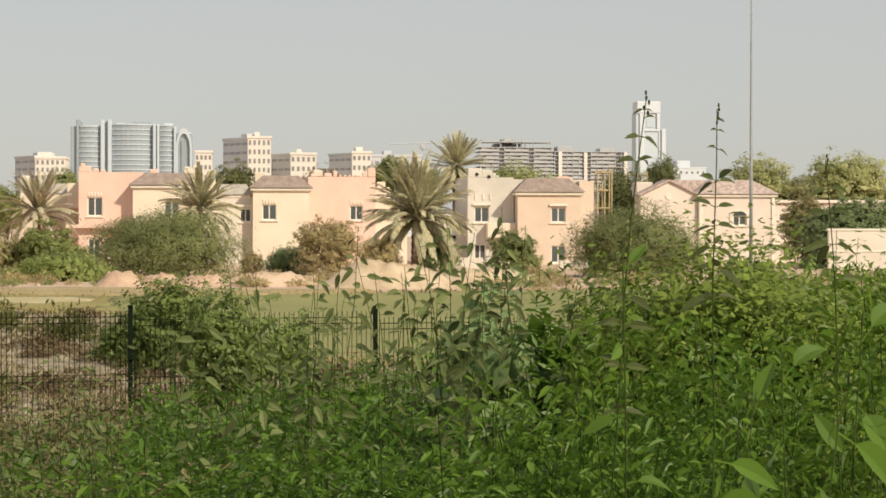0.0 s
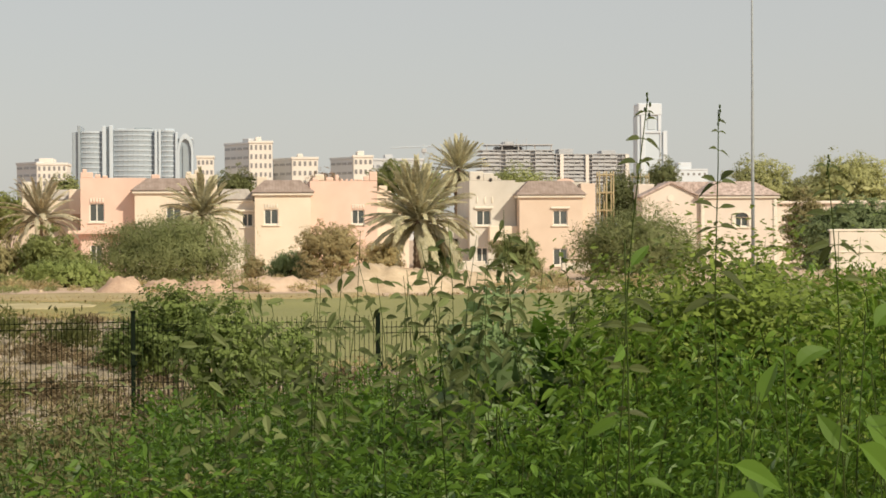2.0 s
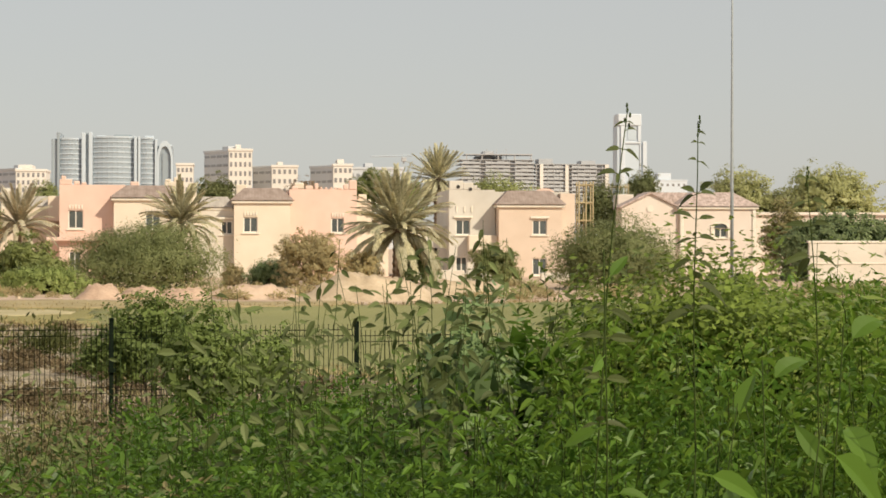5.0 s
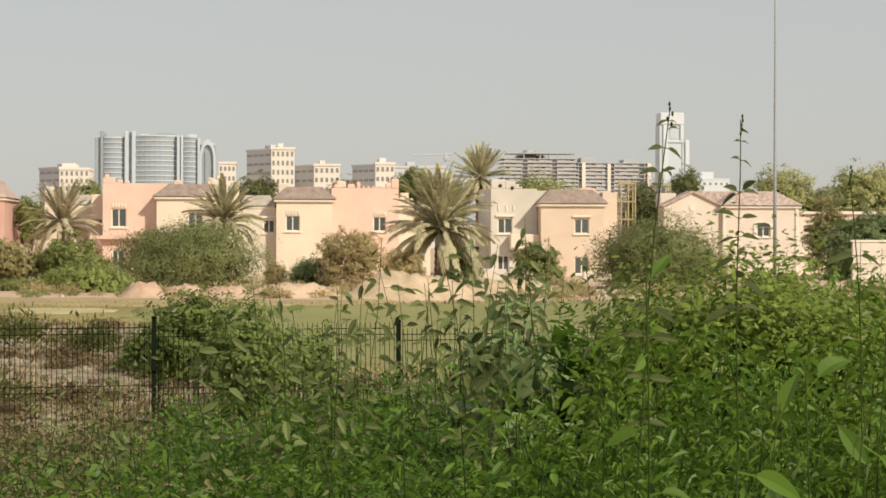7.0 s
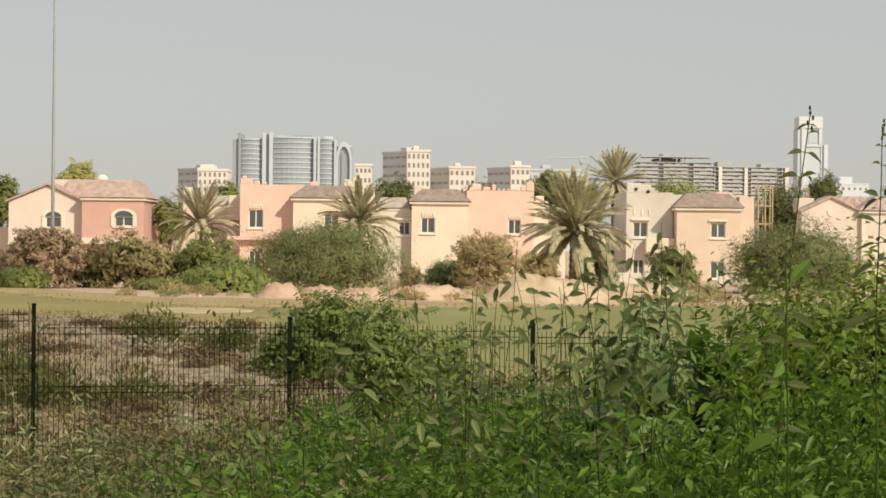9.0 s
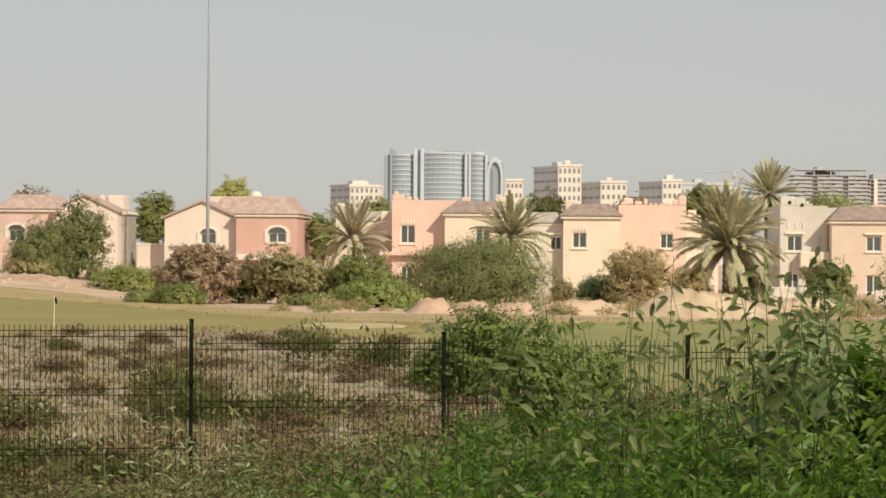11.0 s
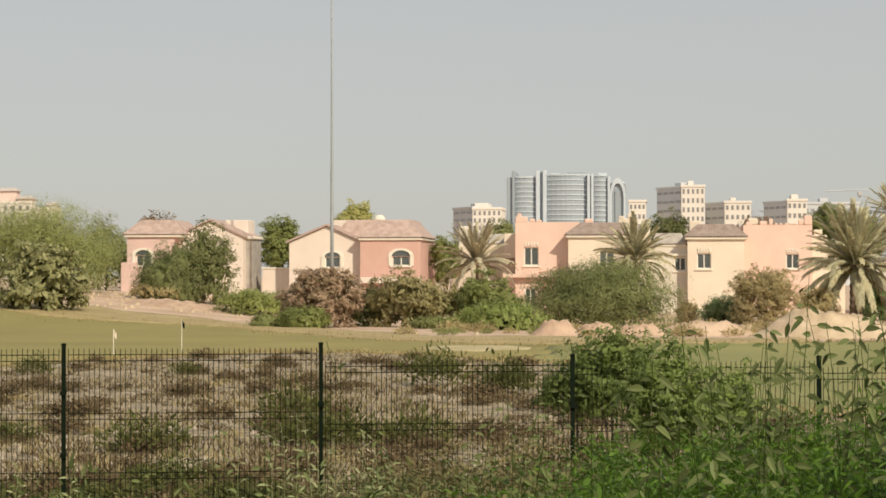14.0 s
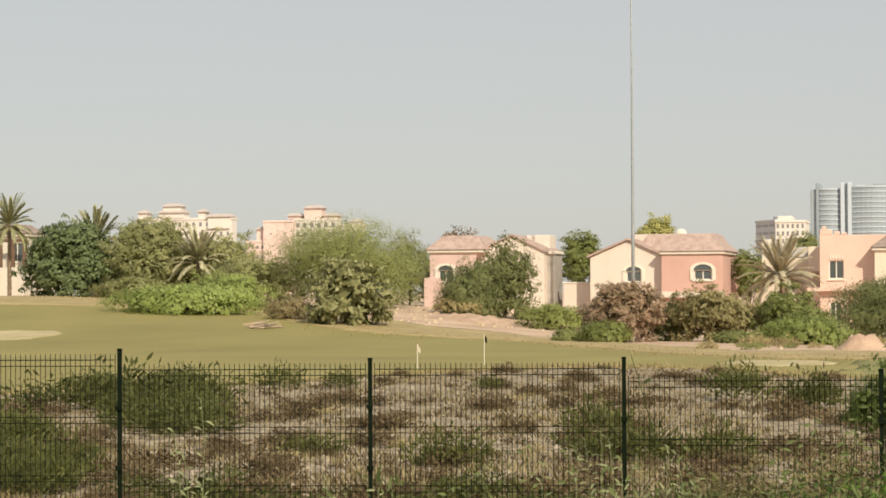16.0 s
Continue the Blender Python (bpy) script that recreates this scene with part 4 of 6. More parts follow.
for x in (116.5, 124, 132, 140, 148):
    part("deck_post", one_box(x, x + 0.5, 1000, 1000.5, 42.71, 44.89), HAZED_CONCRETE, shell)
based(shell)
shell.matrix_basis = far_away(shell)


def slender(x, y):
    """A slender stepped tower: glazed shaft, white frame and crown, a lower wing."""
    ob = thing("tower", "slender white tower with a framed recess near the top", "building", (x + 10, y, 0), group="far buildings")
    part("shaft", one_box(x, x + 16.4, y, y + 16, -1, 82), HAZED_TOWER_GLASS, ob)
    part("side_wing", one_box(x + 16.45, x + 20.0, y + 1, y + 14, -1, 70.5), HAZED_TOWER_GLASS, ob)
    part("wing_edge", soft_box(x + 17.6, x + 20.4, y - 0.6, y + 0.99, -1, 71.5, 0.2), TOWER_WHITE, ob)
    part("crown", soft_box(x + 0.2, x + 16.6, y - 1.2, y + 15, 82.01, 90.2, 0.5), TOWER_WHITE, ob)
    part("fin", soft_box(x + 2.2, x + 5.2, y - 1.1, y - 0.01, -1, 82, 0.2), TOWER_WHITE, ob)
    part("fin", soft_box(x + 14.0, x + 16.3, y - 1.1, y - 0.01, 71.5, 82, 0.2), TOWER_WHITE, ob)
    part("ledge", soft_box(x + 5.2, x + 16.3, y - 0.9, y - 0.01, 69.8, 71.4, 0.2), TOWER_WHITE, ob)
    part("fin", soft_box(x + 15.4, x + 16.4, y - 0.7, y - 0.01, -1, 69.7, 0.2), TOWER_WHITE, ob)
    part("recess_panel", one_box(x + 7.0, x + 12.4, y - 0.4, y - 0.01, 72.5, 80.0), HAZED_METAL, ob)
    return based(ob)


slender(267, 1400)
crane = thing("tower_crane", "far grey steel tower crane", "crane", (66, 1000, 0))
bm = bmesh.new()
tube(bm, [(87, 1010, 0), (87, 1010, 46)], [0.45, 0.45], 4)
part("crane_mast", bm, HAZED_METAL, crane)
bm = bmesh.new()
tube(bm, [(71, 1010, 44.2), (91, 1010, 44.8)], [0.3, 0.35], 4)
part("jib", bm, HAZED_METAL, crane)
part("cabin", soft_box(86, 88.2, 1008.5, 1011, 41.8, 43.8, 0.2), HAZED_CONCRETE, crane)
based(crane)

# ---- fence ----
fence = thing("fence", "dark green welded wire mesh fence on steel posts", "fence", (fn.x * FENCE_FAR, fn.y * FENCE_FAR, 0.2))
FENCE_TOPS = (2.45, 2.405, 2.365, 2.265, 2.265, 2.14, 2.11, 2.045, 2.035, 1.985, 1.985)   # panel tops, stepping down with the land


def fence_point(s, off=0.0):
    return fn * (FENCE_FAR + off) + ft * s


def wire(bm, a, b, r):
    """A four-sided wire."""
    a, b = Vector(a), Vector(b)
    ahead = (b - a).normalized()
    u = ahead.cross(fn).normalized() * r
    v = fn * r
    ends = [[bm.verts.new(p + q) for q in (u, v, -u, -v)] for p in (a, b)]
    for i in range(4):
        bm.faces.new((ends[0][i], ends[0][(i + 1) % 4], ends[1][(i + 1) % 4], ends[1][i]))


for k, top in enumerate(FENCE_TOPS):
    s0 = -4.455 + 2.5 * (k - 3)
    base = fence_point(s0)
    post_top = max(top, FENCE_TOPS[max(k - 1, 0)]) + 0.03
    z0 = height(base.x, base.y)
    bm = bmesh.new()
    c = [base + ft * a + fn * b for a, b in ((-0.02, -0.02), (0.02, -0.02), (0.02, 0.02), (-0.02, 0.02))]
    lo, hi = [bm.verts.new((p.x, p.y, z0 - 0.1)) for p in c], [bm.verts.new((p.x, p.y, post_top)) for p in c]
    for i in range(4):
        bm.faces.new((lo[i], lo[(i + 1) % 4], hi[(i + 1) % 4], hi[i]))
    bm.faces.new(hi)
    post = part("post", bm, DARK_STEEL, fence)
    bm = bmesh.new()
    bmesh.ops.create_cube(bm, size=1, matrix=Matrix.Translation((base.x, base.y, post_top + 0.012)) @ Matrix.Rotation(-FENCE_TURN, 4, 'Z') @ Matrix.Diagonal((0.048, 0.048, 0.024, 1)))
    bmesh.ops.bevel(bm, geom=bm.edges[:], offset=0.006, segments=1, affect='EDGES')
    part("cap", bm, DARK_STEEL, post)
    for z in (0.4, 1.0, 1.6):
        bm = bmesh.new()
        q = base - fn * 0.04
        bmesh.ops.create_cube(bm, size=1, matrix=Matrix.Translation((q.x, q.y, top - 2.03 + z)) @ Matrix.Rotation(-FENCE_TURN, 4, 'Z') @ Matrix.Diagonal((0.062, 0.03, 0.045, 1)))
        part("clamp", bm, DARK_STEEL, post)
    if k == len(FENCE_TOPS) - 1:
        break
    bm = bmesh.new()
    a, b = s0 + 0.045, s0 + 2.5 - 0.045
    n = 48
    folds = (0.05, 0.62, 1.2, 1.78)          # depth of the stiffening folds below the top
    for i in range(n + 1):
        p = fence_point(a + (b - a) * i / n)
        wire(bm, (p.x, p.y, top - 2.0), (p.x, p.y, top), 0.0033)
    for d in folds:
        for dz, off in ((-0.03, 0.0), (0.03, 0.0)):
            p, q = fence_point(a, off), fence_point(b, off)
            wire(bm, (p.x, p.y, top - d - 0.04 + dz), (q.x, q.y, top - d - 0.04 + dz), 0.004)
    for d in (0.28, 0.72, 1.32):
        p, q = fence_point(a), fence_point(b)
        wire(bm, (p.x, p.y, top - d - 0.14), (q.x, q.y, top - d - 0.14), 0.0009)
    part("mesh_panel", bm, DARK_STEEL, fence)
based(fence)


# ---- plants ----
def leaf_quads(verts, faces, p, along, side, length, width, fold=0.2, droop=0.0):
    """One oval leaf: two halves folded along the rib, bent down at the tip."""
    up = side.cross(along)
    i = len(verts)
    down = Vector((0, 0, -length * droop))
    lift = up * width * fold
    a, b = along * length * 0.3 + down * 0.12 + lift, along * length * 0.68 + down * 0.5 + lift
    verts += [p, p + a + side * width * 0.46, p + b + side * width * 0.4, p + along * length + down, p + b - side * width * 0.4, p + a - side * width * 0.46]
    faces += [(i, i + 1, i + 2, i + 3), (i, i + 3, i + 4, i + 5)]


def fine_leaf(verts, faces, p, along, side, length, width, fold=0.2, droop=0.2):
    """A lance-shaped leaf with a rib, bending down towards its tip."""
    up = side.cross(along)
    i = len(verts)
    n = 6
    for k in range(n + 1):
        s = k / n
        half = width * 0.5 * (math.sin(math.pi * s ** 0.8)) ** 0.8 + 0.0004
        c = p + along * length * s - Vector((0, 0, 1)) * length * droop * s * s
        verts += [c + side * half + up * half * fold * 2, c, c - side * half + up * half * fold * 2]
    for k in range(n):
        a = i + 3 * k
        faces += [(a, a + 1, a + 4, a + 3), (a + 1, a + 2, a + 5, a + 4)]


def any_dir(rng, flat=1.0):
    a, z = rng.uniform(0, 2 * math.pi), rng.uniform(-1, 1) * flat
    r = math.sqrt(max(0.0, 1 - z * z))
    return Vector((r * math.cos(a), r * math.sin(a), z))


def crown_mesh(seed, w, d, h, count, leaf, lobes=9, base=0.12, droop=0.0, tips=0.25, slim=0.27, pad=0.0):
    """Leafy twigs over an uneven main form and bumps on it, with gaps; the foot at z = 0. pad: size of tufts of leaves."""
    rng = random.Random(seed)
    spheres = [(Vector((0, 0, 0.34 * h)), Vector((0.43 * w, 0.43 * d, 0.6 * h)))]
    for i in range(lobes):
        a = 2 * math.pi * i / lobes + rng.uniform(-0.5, 0.5)
        e = rng.uniform(-0.25, 1.2)
        k = rng.uniform(0.2, 0.36)
        spheres.append((Vector((math.cos(a) * math.cos(e) * 0.31 * w, math.sin(a) * math.cos(e) * 0.31 * d, (0.36 + 0.4 * math.sin(e)) * h)), Vector((k * 0.62 * w, k * 0.62 * d, k * 0.72 * h))))
    twigs = []
    while len(twigs) < max(60, count // (26 if pad else 11)):
        c, r = spheres[0] if rng.random() < 0.45 else rng.choice(spheres)
        v = any_dir(rng)
        bump = 1 + 0.34 * noise.noise(v * 2.1 + Vector((seed, 0, 0))) + 0.3 * noise.noise(v * 4.5 + Vector((0, seed, 0)))
        q = bump * (1 - 0.35 * rng.random() ** 2) * (1 + tips * rng.random() ** 4)
        p = c + Vector((v.x * r.x, v.y * r.y, v.z * r.z)) * q
        if base * h * 0.3 * rng.random() < p.z < h * 1.04:
            twigs.append((p, v))
    verts, faces, normals = [], [], []
    size = 0.1 + 0.02 * (w + h)
    for n in range(count):
        p, v = rng.choice(twigs)
        inner = n % 9 == 0                       # older, larger leaves inside
        if inner:
            p = spheres[0][0].lerp(p, rng.uniform(0.6, 0.85))
        off = any_dir(rng) * rng.random() ** 0.5
        q = p + Vector((off.x, off.y, off.z * 0.55)) * pad if pad else p + off * size * 0.75
        q.z = max(q.z - droop * size * rng.random(), rng.uniform(0.01, 0.04) * h)
        face = (off * 1.1 + v * 0.6 + Vector((0, 0, 0.3)) + any_dir(rng) * 0.4 if pad else v + Vector((0, 0, 0.25)) + any_dir(rng) * 0.42).normalized()
        along = face.cross(any_dir(rng))
        along = (along + Vector((0, 0, -droop * 0.8)) + any_dir(rng) * 0.15).normalized()
        side = along.cross(face).normalized()
        s = leaf * rng.uniform(0.6, 1.4) * (2.4 if inner else 1.0)
        i = len(verts)
        verts += [q, q + along * s * 0.45 + side * s * slim, q + along * s, q + along * s * 0.45 - side * s * slim]
        faces.append((i, i + 1, i + 2, i + 3))
        lean = face + v * 0.4 if pad else v + face * 0.55 + Vector((0, 0, 0.2))
        normals += [lean.normalized()] * 4          # shading normals follow the twig, so light falls smoothly over the crown
    return verts, faces, normals, [(c, r.x) for c, r in spheres]


plant_count = [0]


def bush(name, label, x, y, w, h, leaf_mat, count=3500, leaf=0.17, z=None, d=None, trunk=0.1, lobes=9, droop=0.0, base=0.1, category="bush", lift=0.0, tips=0.05, slim=0.27, pad=0.0):
    """A bush or tree: trunk, limbs, and a crown of leaves."""
    plant_count[0] += 1
    seed = plant_count[0] * 17 + 3
    d = d or w * 0.8
    z = height(x, y) - 0.05 if z is None else z
    ob = placed(tagged(new(name), label, category), (x, y, z))
    verts, faces, normals, spheres = crown_mesh(seed, w, d, h - lift, int(count * 2.1), leaf * 0.9, lobes, base, droop, tips, slim, pad)
    verts = [v + Vector((0, 0, lift)) for v in verts]
    rng = random.Random(seed)
    crown = new("crown", raw_mesh("crown", verts, faces, [leaf_mat], normals=normals))
    crown.parent = ob
    bm = bmesh.new()
    top = 0.45 * h
    tube(bm, [(0, 0, -0.15), (0.03 * w, 0, top * 0.4), (0, 0.02 * w, top)], [trunk, trunk * 0.8, trunk * 0.55], 7)
    part("trunk", bm, BARK, ob)
    for c, r in spheres:
        bm = bmesh.new()
        c = c + Vector((0, 0, lift))
        start = Vector((0, 0, top * rng.uniform(0.1, 0.75)))
        mid = start.lerp(c, 0.5) + Vector((0, 0, 0.06 * h))
        tube(bm, [start, mid, c], [trunk * 0.45, trunk * 0.3, trunk * 0.12], 5)
        part("limb", bm, BARK, ob)
    return ob


# by the green, from the left
bush("hedge", "dense dark green clipped hedge beside the white villa", -71.9, 155, 8.2, 6.6, DARK_LEAF, 9000, 0.31, trunk=0.15, lobes=14, pad=0.44, slim=0.32)
bush("tree", "tall green tree at the back of the hedge", -71, 166, 6.0, 6.6, GREEN, 5000, 0.22, category="tree", pad=0.4)
bush("tree", "dusty pale olive tree behind the hedge", -65.8, 157, 9.6, 7.1, PALE_TREE, 10000, 0.24, category="tree", pad=0.45)
bush("tree", "dusty olive tree with tangled crown", -60.6, 158, 9.0, 5.9, PALE_TREE, 9000, 0.24, category="tree", pad=0.45)
bush("shrub", "broad green shrub on the rise", -54.4, 150, 9.5, 4.2, PALE_TREE, 8000, 0.19, pad=0.4)
bush("tree", "wide feathery yellow-green acacia tree", -47.2, 150, 14.0, 7.5, FEATHER, 36000, 0.115, category="tree", lobes=17, trunk=0.2, tips=0.0)
bush("shrub", "wide low bright green creeper on the bank", -54.2, 135, 13.5, 2.1, BRIGHT, 9000, 0.17, lobes=16, d=6)
bush("shrub", "bright green creeper mound on the bank", -53.0, 140, 8.0, 2.9, BRIGHT, 6500, 0.17, lobes=12, d=5, pad=0.3)
bush("shrub", "round dark olive shrub on the green's edge", -40.0, 128, 6.4, 4.6, SHRUB_OLIVE, 2600, 0.4, lobes=12, slim=0.26, pad=0.34, tips=0.2)
bush("shrub", "small dry shrub beside the creeper", -45.2, 131, 3.4, 1.7, BROWN_LEAF, 1800, 0.15)
bush("tree", "drooping dark green tree before the blush villa", -34.9, 151, 5.4, 6.5, DEEP_LEAF, 6500, 0.18, category="tree", droop=1.2, lobes=12, pad=0.4)
bush("tree", "hazy grey-olive tree with thin hanging twigs", -37.0, 148.5, 5.4, 4.5, OLIVE, 12000, 0.13, category="tree", droop=0.6, lobes=12)
bush("shrub", "dry brown shrub at the tree's foot", -37.6, 148, 4.5, 1.6, BROWN_LEAF, 2000, 0.15)
bush("tree", "dark green tree between two villas", -34.4, 178, 4.4, 8.6, GREEN, 5500, 0.2, z=0, category="tree", lift=3.5, pad=0.4)
bush("shrub", "low bright green shrub on the sand", -29.0, 140, 6.4, 1.9, GREEN, 4500, 0.15, d=3.5)
bush("oleander", "rosy blooming oleander bush on the green's edge", -21.2, 123, 5.6, 3.9, ROSY_LEAF, 5500, 0.3, lobes=12, slim=0.16, pad=0.3)
bush("shrub", "bright green undergrowth below the oleander", -21.8, 120.3, 3.6, 1.5, GREEN, 3000, 0.14, d=2)
bush("hedge", "low dusty hedge under the trees", -65.5, 153, 8.0, 2.0, PALE_TREE, 4500, 0.18, lobes=14, d=3)
for x, y, w in ((-24.3, 121.5, 2.2), (-14.0, 120.5, 4.5)):
    bush("shrub", "low green undergrowth on the green's edge", x, y, w, 0.8, FEATHER, 1600, 0.13, d=2.2)
bush("oleander", "faded olive-brown oleander bush with dry leaves", -16.0, 125, 6.2, 3.6, OLIVE_BROWN, 5500, 0.3, lobes=11, slim=0.16, pad=0.3)
bush("shrub", "grey-green shrub between the oleanders", -18.9, 126, 3.0, 2.6, OLIVE, 3000, 0.15)
bush("shrub", "tall leafy green shrub before the pink villa", -11.2, 123, 4.4, 3.4, GREEN, 4000, 0.28, slim=0.2, pad=0.28)
bush("shrub", "low bright green undergrowth on the green's edge", -10.0, 118, 6.0, 1.7, BRIGHT, 5500, 0.14, d=3)
bush("tree", "dark green tree behind the garden wall", -19.4, 174.5, 2.9, 7.1, GREEN, 3500, 0.2, z=0, category="tree", lift=2.5, pad=0.4)
bush("tree", "wide drooping grey-olive tree before the pink villa", -4.75, 128, 11.3, 4.5, OLIVE, 24000, 0.12, category="tree", lobes=16, droop=0.6, d=6, tips=0.0)
bush("shrub", "small dark green shrub before the cream villa", 2.9, 135, 3.6, 2.0, DARK_LEAF, 2500, 0.15)
bush("shrub", "round brown flowering bush before the villas", 5.3, 132, 5.4, 3.9, BROWN_LEAF, 7000, 0.15, lobes=11, pad=0.3)
bush("shrub", "small tawny shrub on the sand", 0.6, 136, 1.8, 1.7, BROWN_LEAF, 1200, 0.13)
bush("shrub", "brown-green shrub under the palm", 9.2, 140, 3.4, 2.6, BROWN_LEAF, 3000, 0.15)
bush("shrub", "dark green shrub under the palm", 13.6, 143, 3.2, 2.8, DARK_LEAF, 3000, 0.16)
bush("shrub", "yellow-green shrub before the white villa", 17.7, 135, 3.9, 3.0, FEATHER, 4000, 0.15, pad=0.3)
bush("tree", "wide dark grey-green drooping tree", 24.0, 126, 9.2, 5.0, OLIVE, 20000, 0.135, category="tree", lobes=15, droop=0.5, tips=0.0)
bush("hedge", "dark green hedge rising above the boundary wall", 47.2, 154.6, 12.0, 5.7, DARK_LEAF, 16000, 0.27, lobes=13, pad=0.4)
bush("tree", "narrow reddish-green tree beside the cream villa", 43.9, 160, 4.2, 6.4, OLIVE_BROWN, 6500, 0.18, category="tree", pad=0.3)
bush("tree", "broad green tree behind the villas", 48.2, 190, 8.6, 9.9, PALE_TREE, 9000, 0.3, z=0, category="tree", lift=3, pad=0.6)
bush("tree", "broad pale green tree behind the villas", 55.6, 187, 11.0, 10.2, PALE_TREE, 11000, 0.3, z=0, category="tree", lift=3, pad=0.6)
bush("tree", "grey-green tree behind the scaffold", 33.4, 181, 6.4, 8.8, OLIVE, 9000, 0.17, z=0, category="tree", lift=2.5)
bush("tree", "rounded green tree behind the roof", 40.7, 200, 4.0, 10.4, OLIVE, 3500, 0.22, z=0, category="tree", lift=5.5)
bush("tree", "wide green tree behind the pink villa", 13.9, 190, 6.6, 9.9, GREEN, 5000, 0.22, z=0, category="tree", lift=4.5, pad=0.4)
bush("tree", "dark green tree behind the link roof", -0.9, 190, 4.9, 9.3, DEEP_LEAF, 5000, 0.22, z=0, category="tree", lift=4.5, pad=0.4)
bush("tree", "rosy blooming tree behind the cream villa", 7.2, 190, 5.0, 8.9, ROSY_LEAF, 3500, 0.2, z=0, category="tree", lift=5.0)
bush("tree", "pale green tree far behind the villas", -16.4, 192, 4.0, 8.7, FEATHER, 3000, 0.22, z=0, category="tree", lift=4.5)
bush("tree", "wide pale tree far behind the white villa", 27.0, 202, 8.6, 9.8, FEATHER, 4500, 0.22, z=0, category="tree", lift=5)
bush("tree", "rounded yellow-green tree behind the clay roof", -30.0, 192, 4.6, 10.4, YELLOW_TREE, 5000, 0.24, z=0, category="tree", lift=5.5, pad=0.4)
bush("tree", "pale green tree behind the tall palm", 17.2, 194, 4.4, 8.9, FEATHER, 3000, 0.22, z=0, category="tree", lift=4.5)
bush("tree", "pale olive tree beside the blush villa", -49.3, 176, 6.0, 7.0, FEATHER, 6000, 0.17, category="tree", lobes=11)
bush("tree", "thin rosy-green tree behind the blush villa", -47.4, 187, 5.4, 9.2, ROSY_LEAF, 3000, 0.22, z=0, category="tree", lift=5)


def frond_mesh(seed, bend, leaflets=60):
    """An arching rib, one unit long, that bends down by an angle towards its tip, with leaflets on both sides; root at the origin, reaching along +x."""
    rng = random.Random(seed)
    verts, faces = [], []
    pts, p = [], Vector((0, 0, 0))
    for i in range(13):
        pts.append(p.copy())
        a = -bend * ((i + 0.5) / 12) ** 1.5
        p = p + Vector((math.cos(a), 0, math.sin(a))) / 12
    for k, (a, b) in enumerate(zip(pts, pts[1:])):
        i, w = len(verts), 0.013 * (1.1 - k / 12)
        verts += [a + Vector((0, w, 0)), a - Vector((0, w, 0)), b - Vector((0, w * 0.9, 0)), b + Vector((0, w * 0.9, 0))]
        faces.append((i, i + 1, i + 2, i + 3))
    for k in range(leaflets):
        s = 0.14 + 0.86 * k / leaflets
        f = s * 12
        j = min(int(f), 11)
        p = pts[j].lerp(pts[j + 1], f - j)
        ahead = (pts[j + 1] - pts[j]).normalized()
        up = ahead.cross(Vector((0, 1, 0))) * -1
        for sg in (-1, 1):
            long = 0.1 * (0.45 + 0.75 * math.sin(math.pi * min(1.0, s * 0.8 + 0.1))) * rng.uniform(0.8, 1.15)
            along = (ahead * 0.95 + Vector((0, sg * 0.62, 0)) + up * rng.uniform(0.0, 0.4)).normalized()
            side = along.cross(up).normalized()
            i = len(verts)
            down = Vector((0, 0, -long * 0.16))
            verts += [p - side * 0.009, p + side * 0.009, p + along * long * 0.6 + side * 0.01 + down * 0.3, p + along * long + down, p + along * long * 0.6 - side * 0.01 + down * 0.3]
            faces += [(i, i + 1, i + 2, i + 4), (i + 4, i + 2, i + 3)]
    return raw_mesh("frond", verts, faces, [FROND])


FRONDS = [frond_mesh(5 + i, (0.4, 0.75, 1.05, 1.25, 0.25)[i]) for i in range(5)]

PALE_FRONDS = [f.copy() for f in FRONDS]
for f in PALE_FRONDS:
    f.materials[0] = FROND_PALE
DULL_FRONDS = [f.copy() for f in FRONDS]
for f in DULL_FRONDS:
    f.materials[0] = FROND_DULL


def palm(label, x, y, z0, crown_z, length, count, trunk=0.22, lean=0.0, top=-86, low=52, pale=False, stiff=False, dull=False):
    """A date palm: ringed trunk and separate fronds."""
    plant_count[0] += 1
    rng = random.Random(plant_count[0] * 31)
    ob = placed(tagged(new("date_palm"), label, "palm tree", "palms"), (x, y, z0))
    tall = crown_z - z0
    bm = bmesh.new()
    pts, radii = [], []
    n = max(6, int(tall / 0.22))
    for i in range(n + 1):
        s = i / n
        pts.append((lean * s * s, 0, -0.2 + (tall + 0.2) * s))
        radii.append(trunk * (1.15 - 0.25 * s) * (1.12 if i % 2 else 0.94))
    tube(bm, pts, radii, 9)
    part("trunk", bm, PALM_BARK, ob)
    for i in range(count):
        s = (i + 0.5) / count
        tilt = top + (low - top) * s          # from upright to hanging
        f = new("frond", (PALE_FRONDS if pale else DULL_FRONDS if dull else FRONDS)[4 if stiff and s < 0.7 else min(3, int(s * 4))])
        f.parent = ob
        size = length * rng.uniform(0.85, 1.12)
        f.matrix_basis = Matrix.Translation((lean, 0, tall - 0.25 * s)) @ Matrix.Rotation(2.39996 * i + rng.uniform(-0.3, 0.3), 4, 'Z') @ Matrix.Rotation(radians(tilt + rng.uniform(-9, 9)), 4, 'Y') @ Matrix.Rotation(rng.uniform(-0.5, 0.5), 4, 'X') @ Matrix.Diagonal((size, size, size, 1))
    return ob


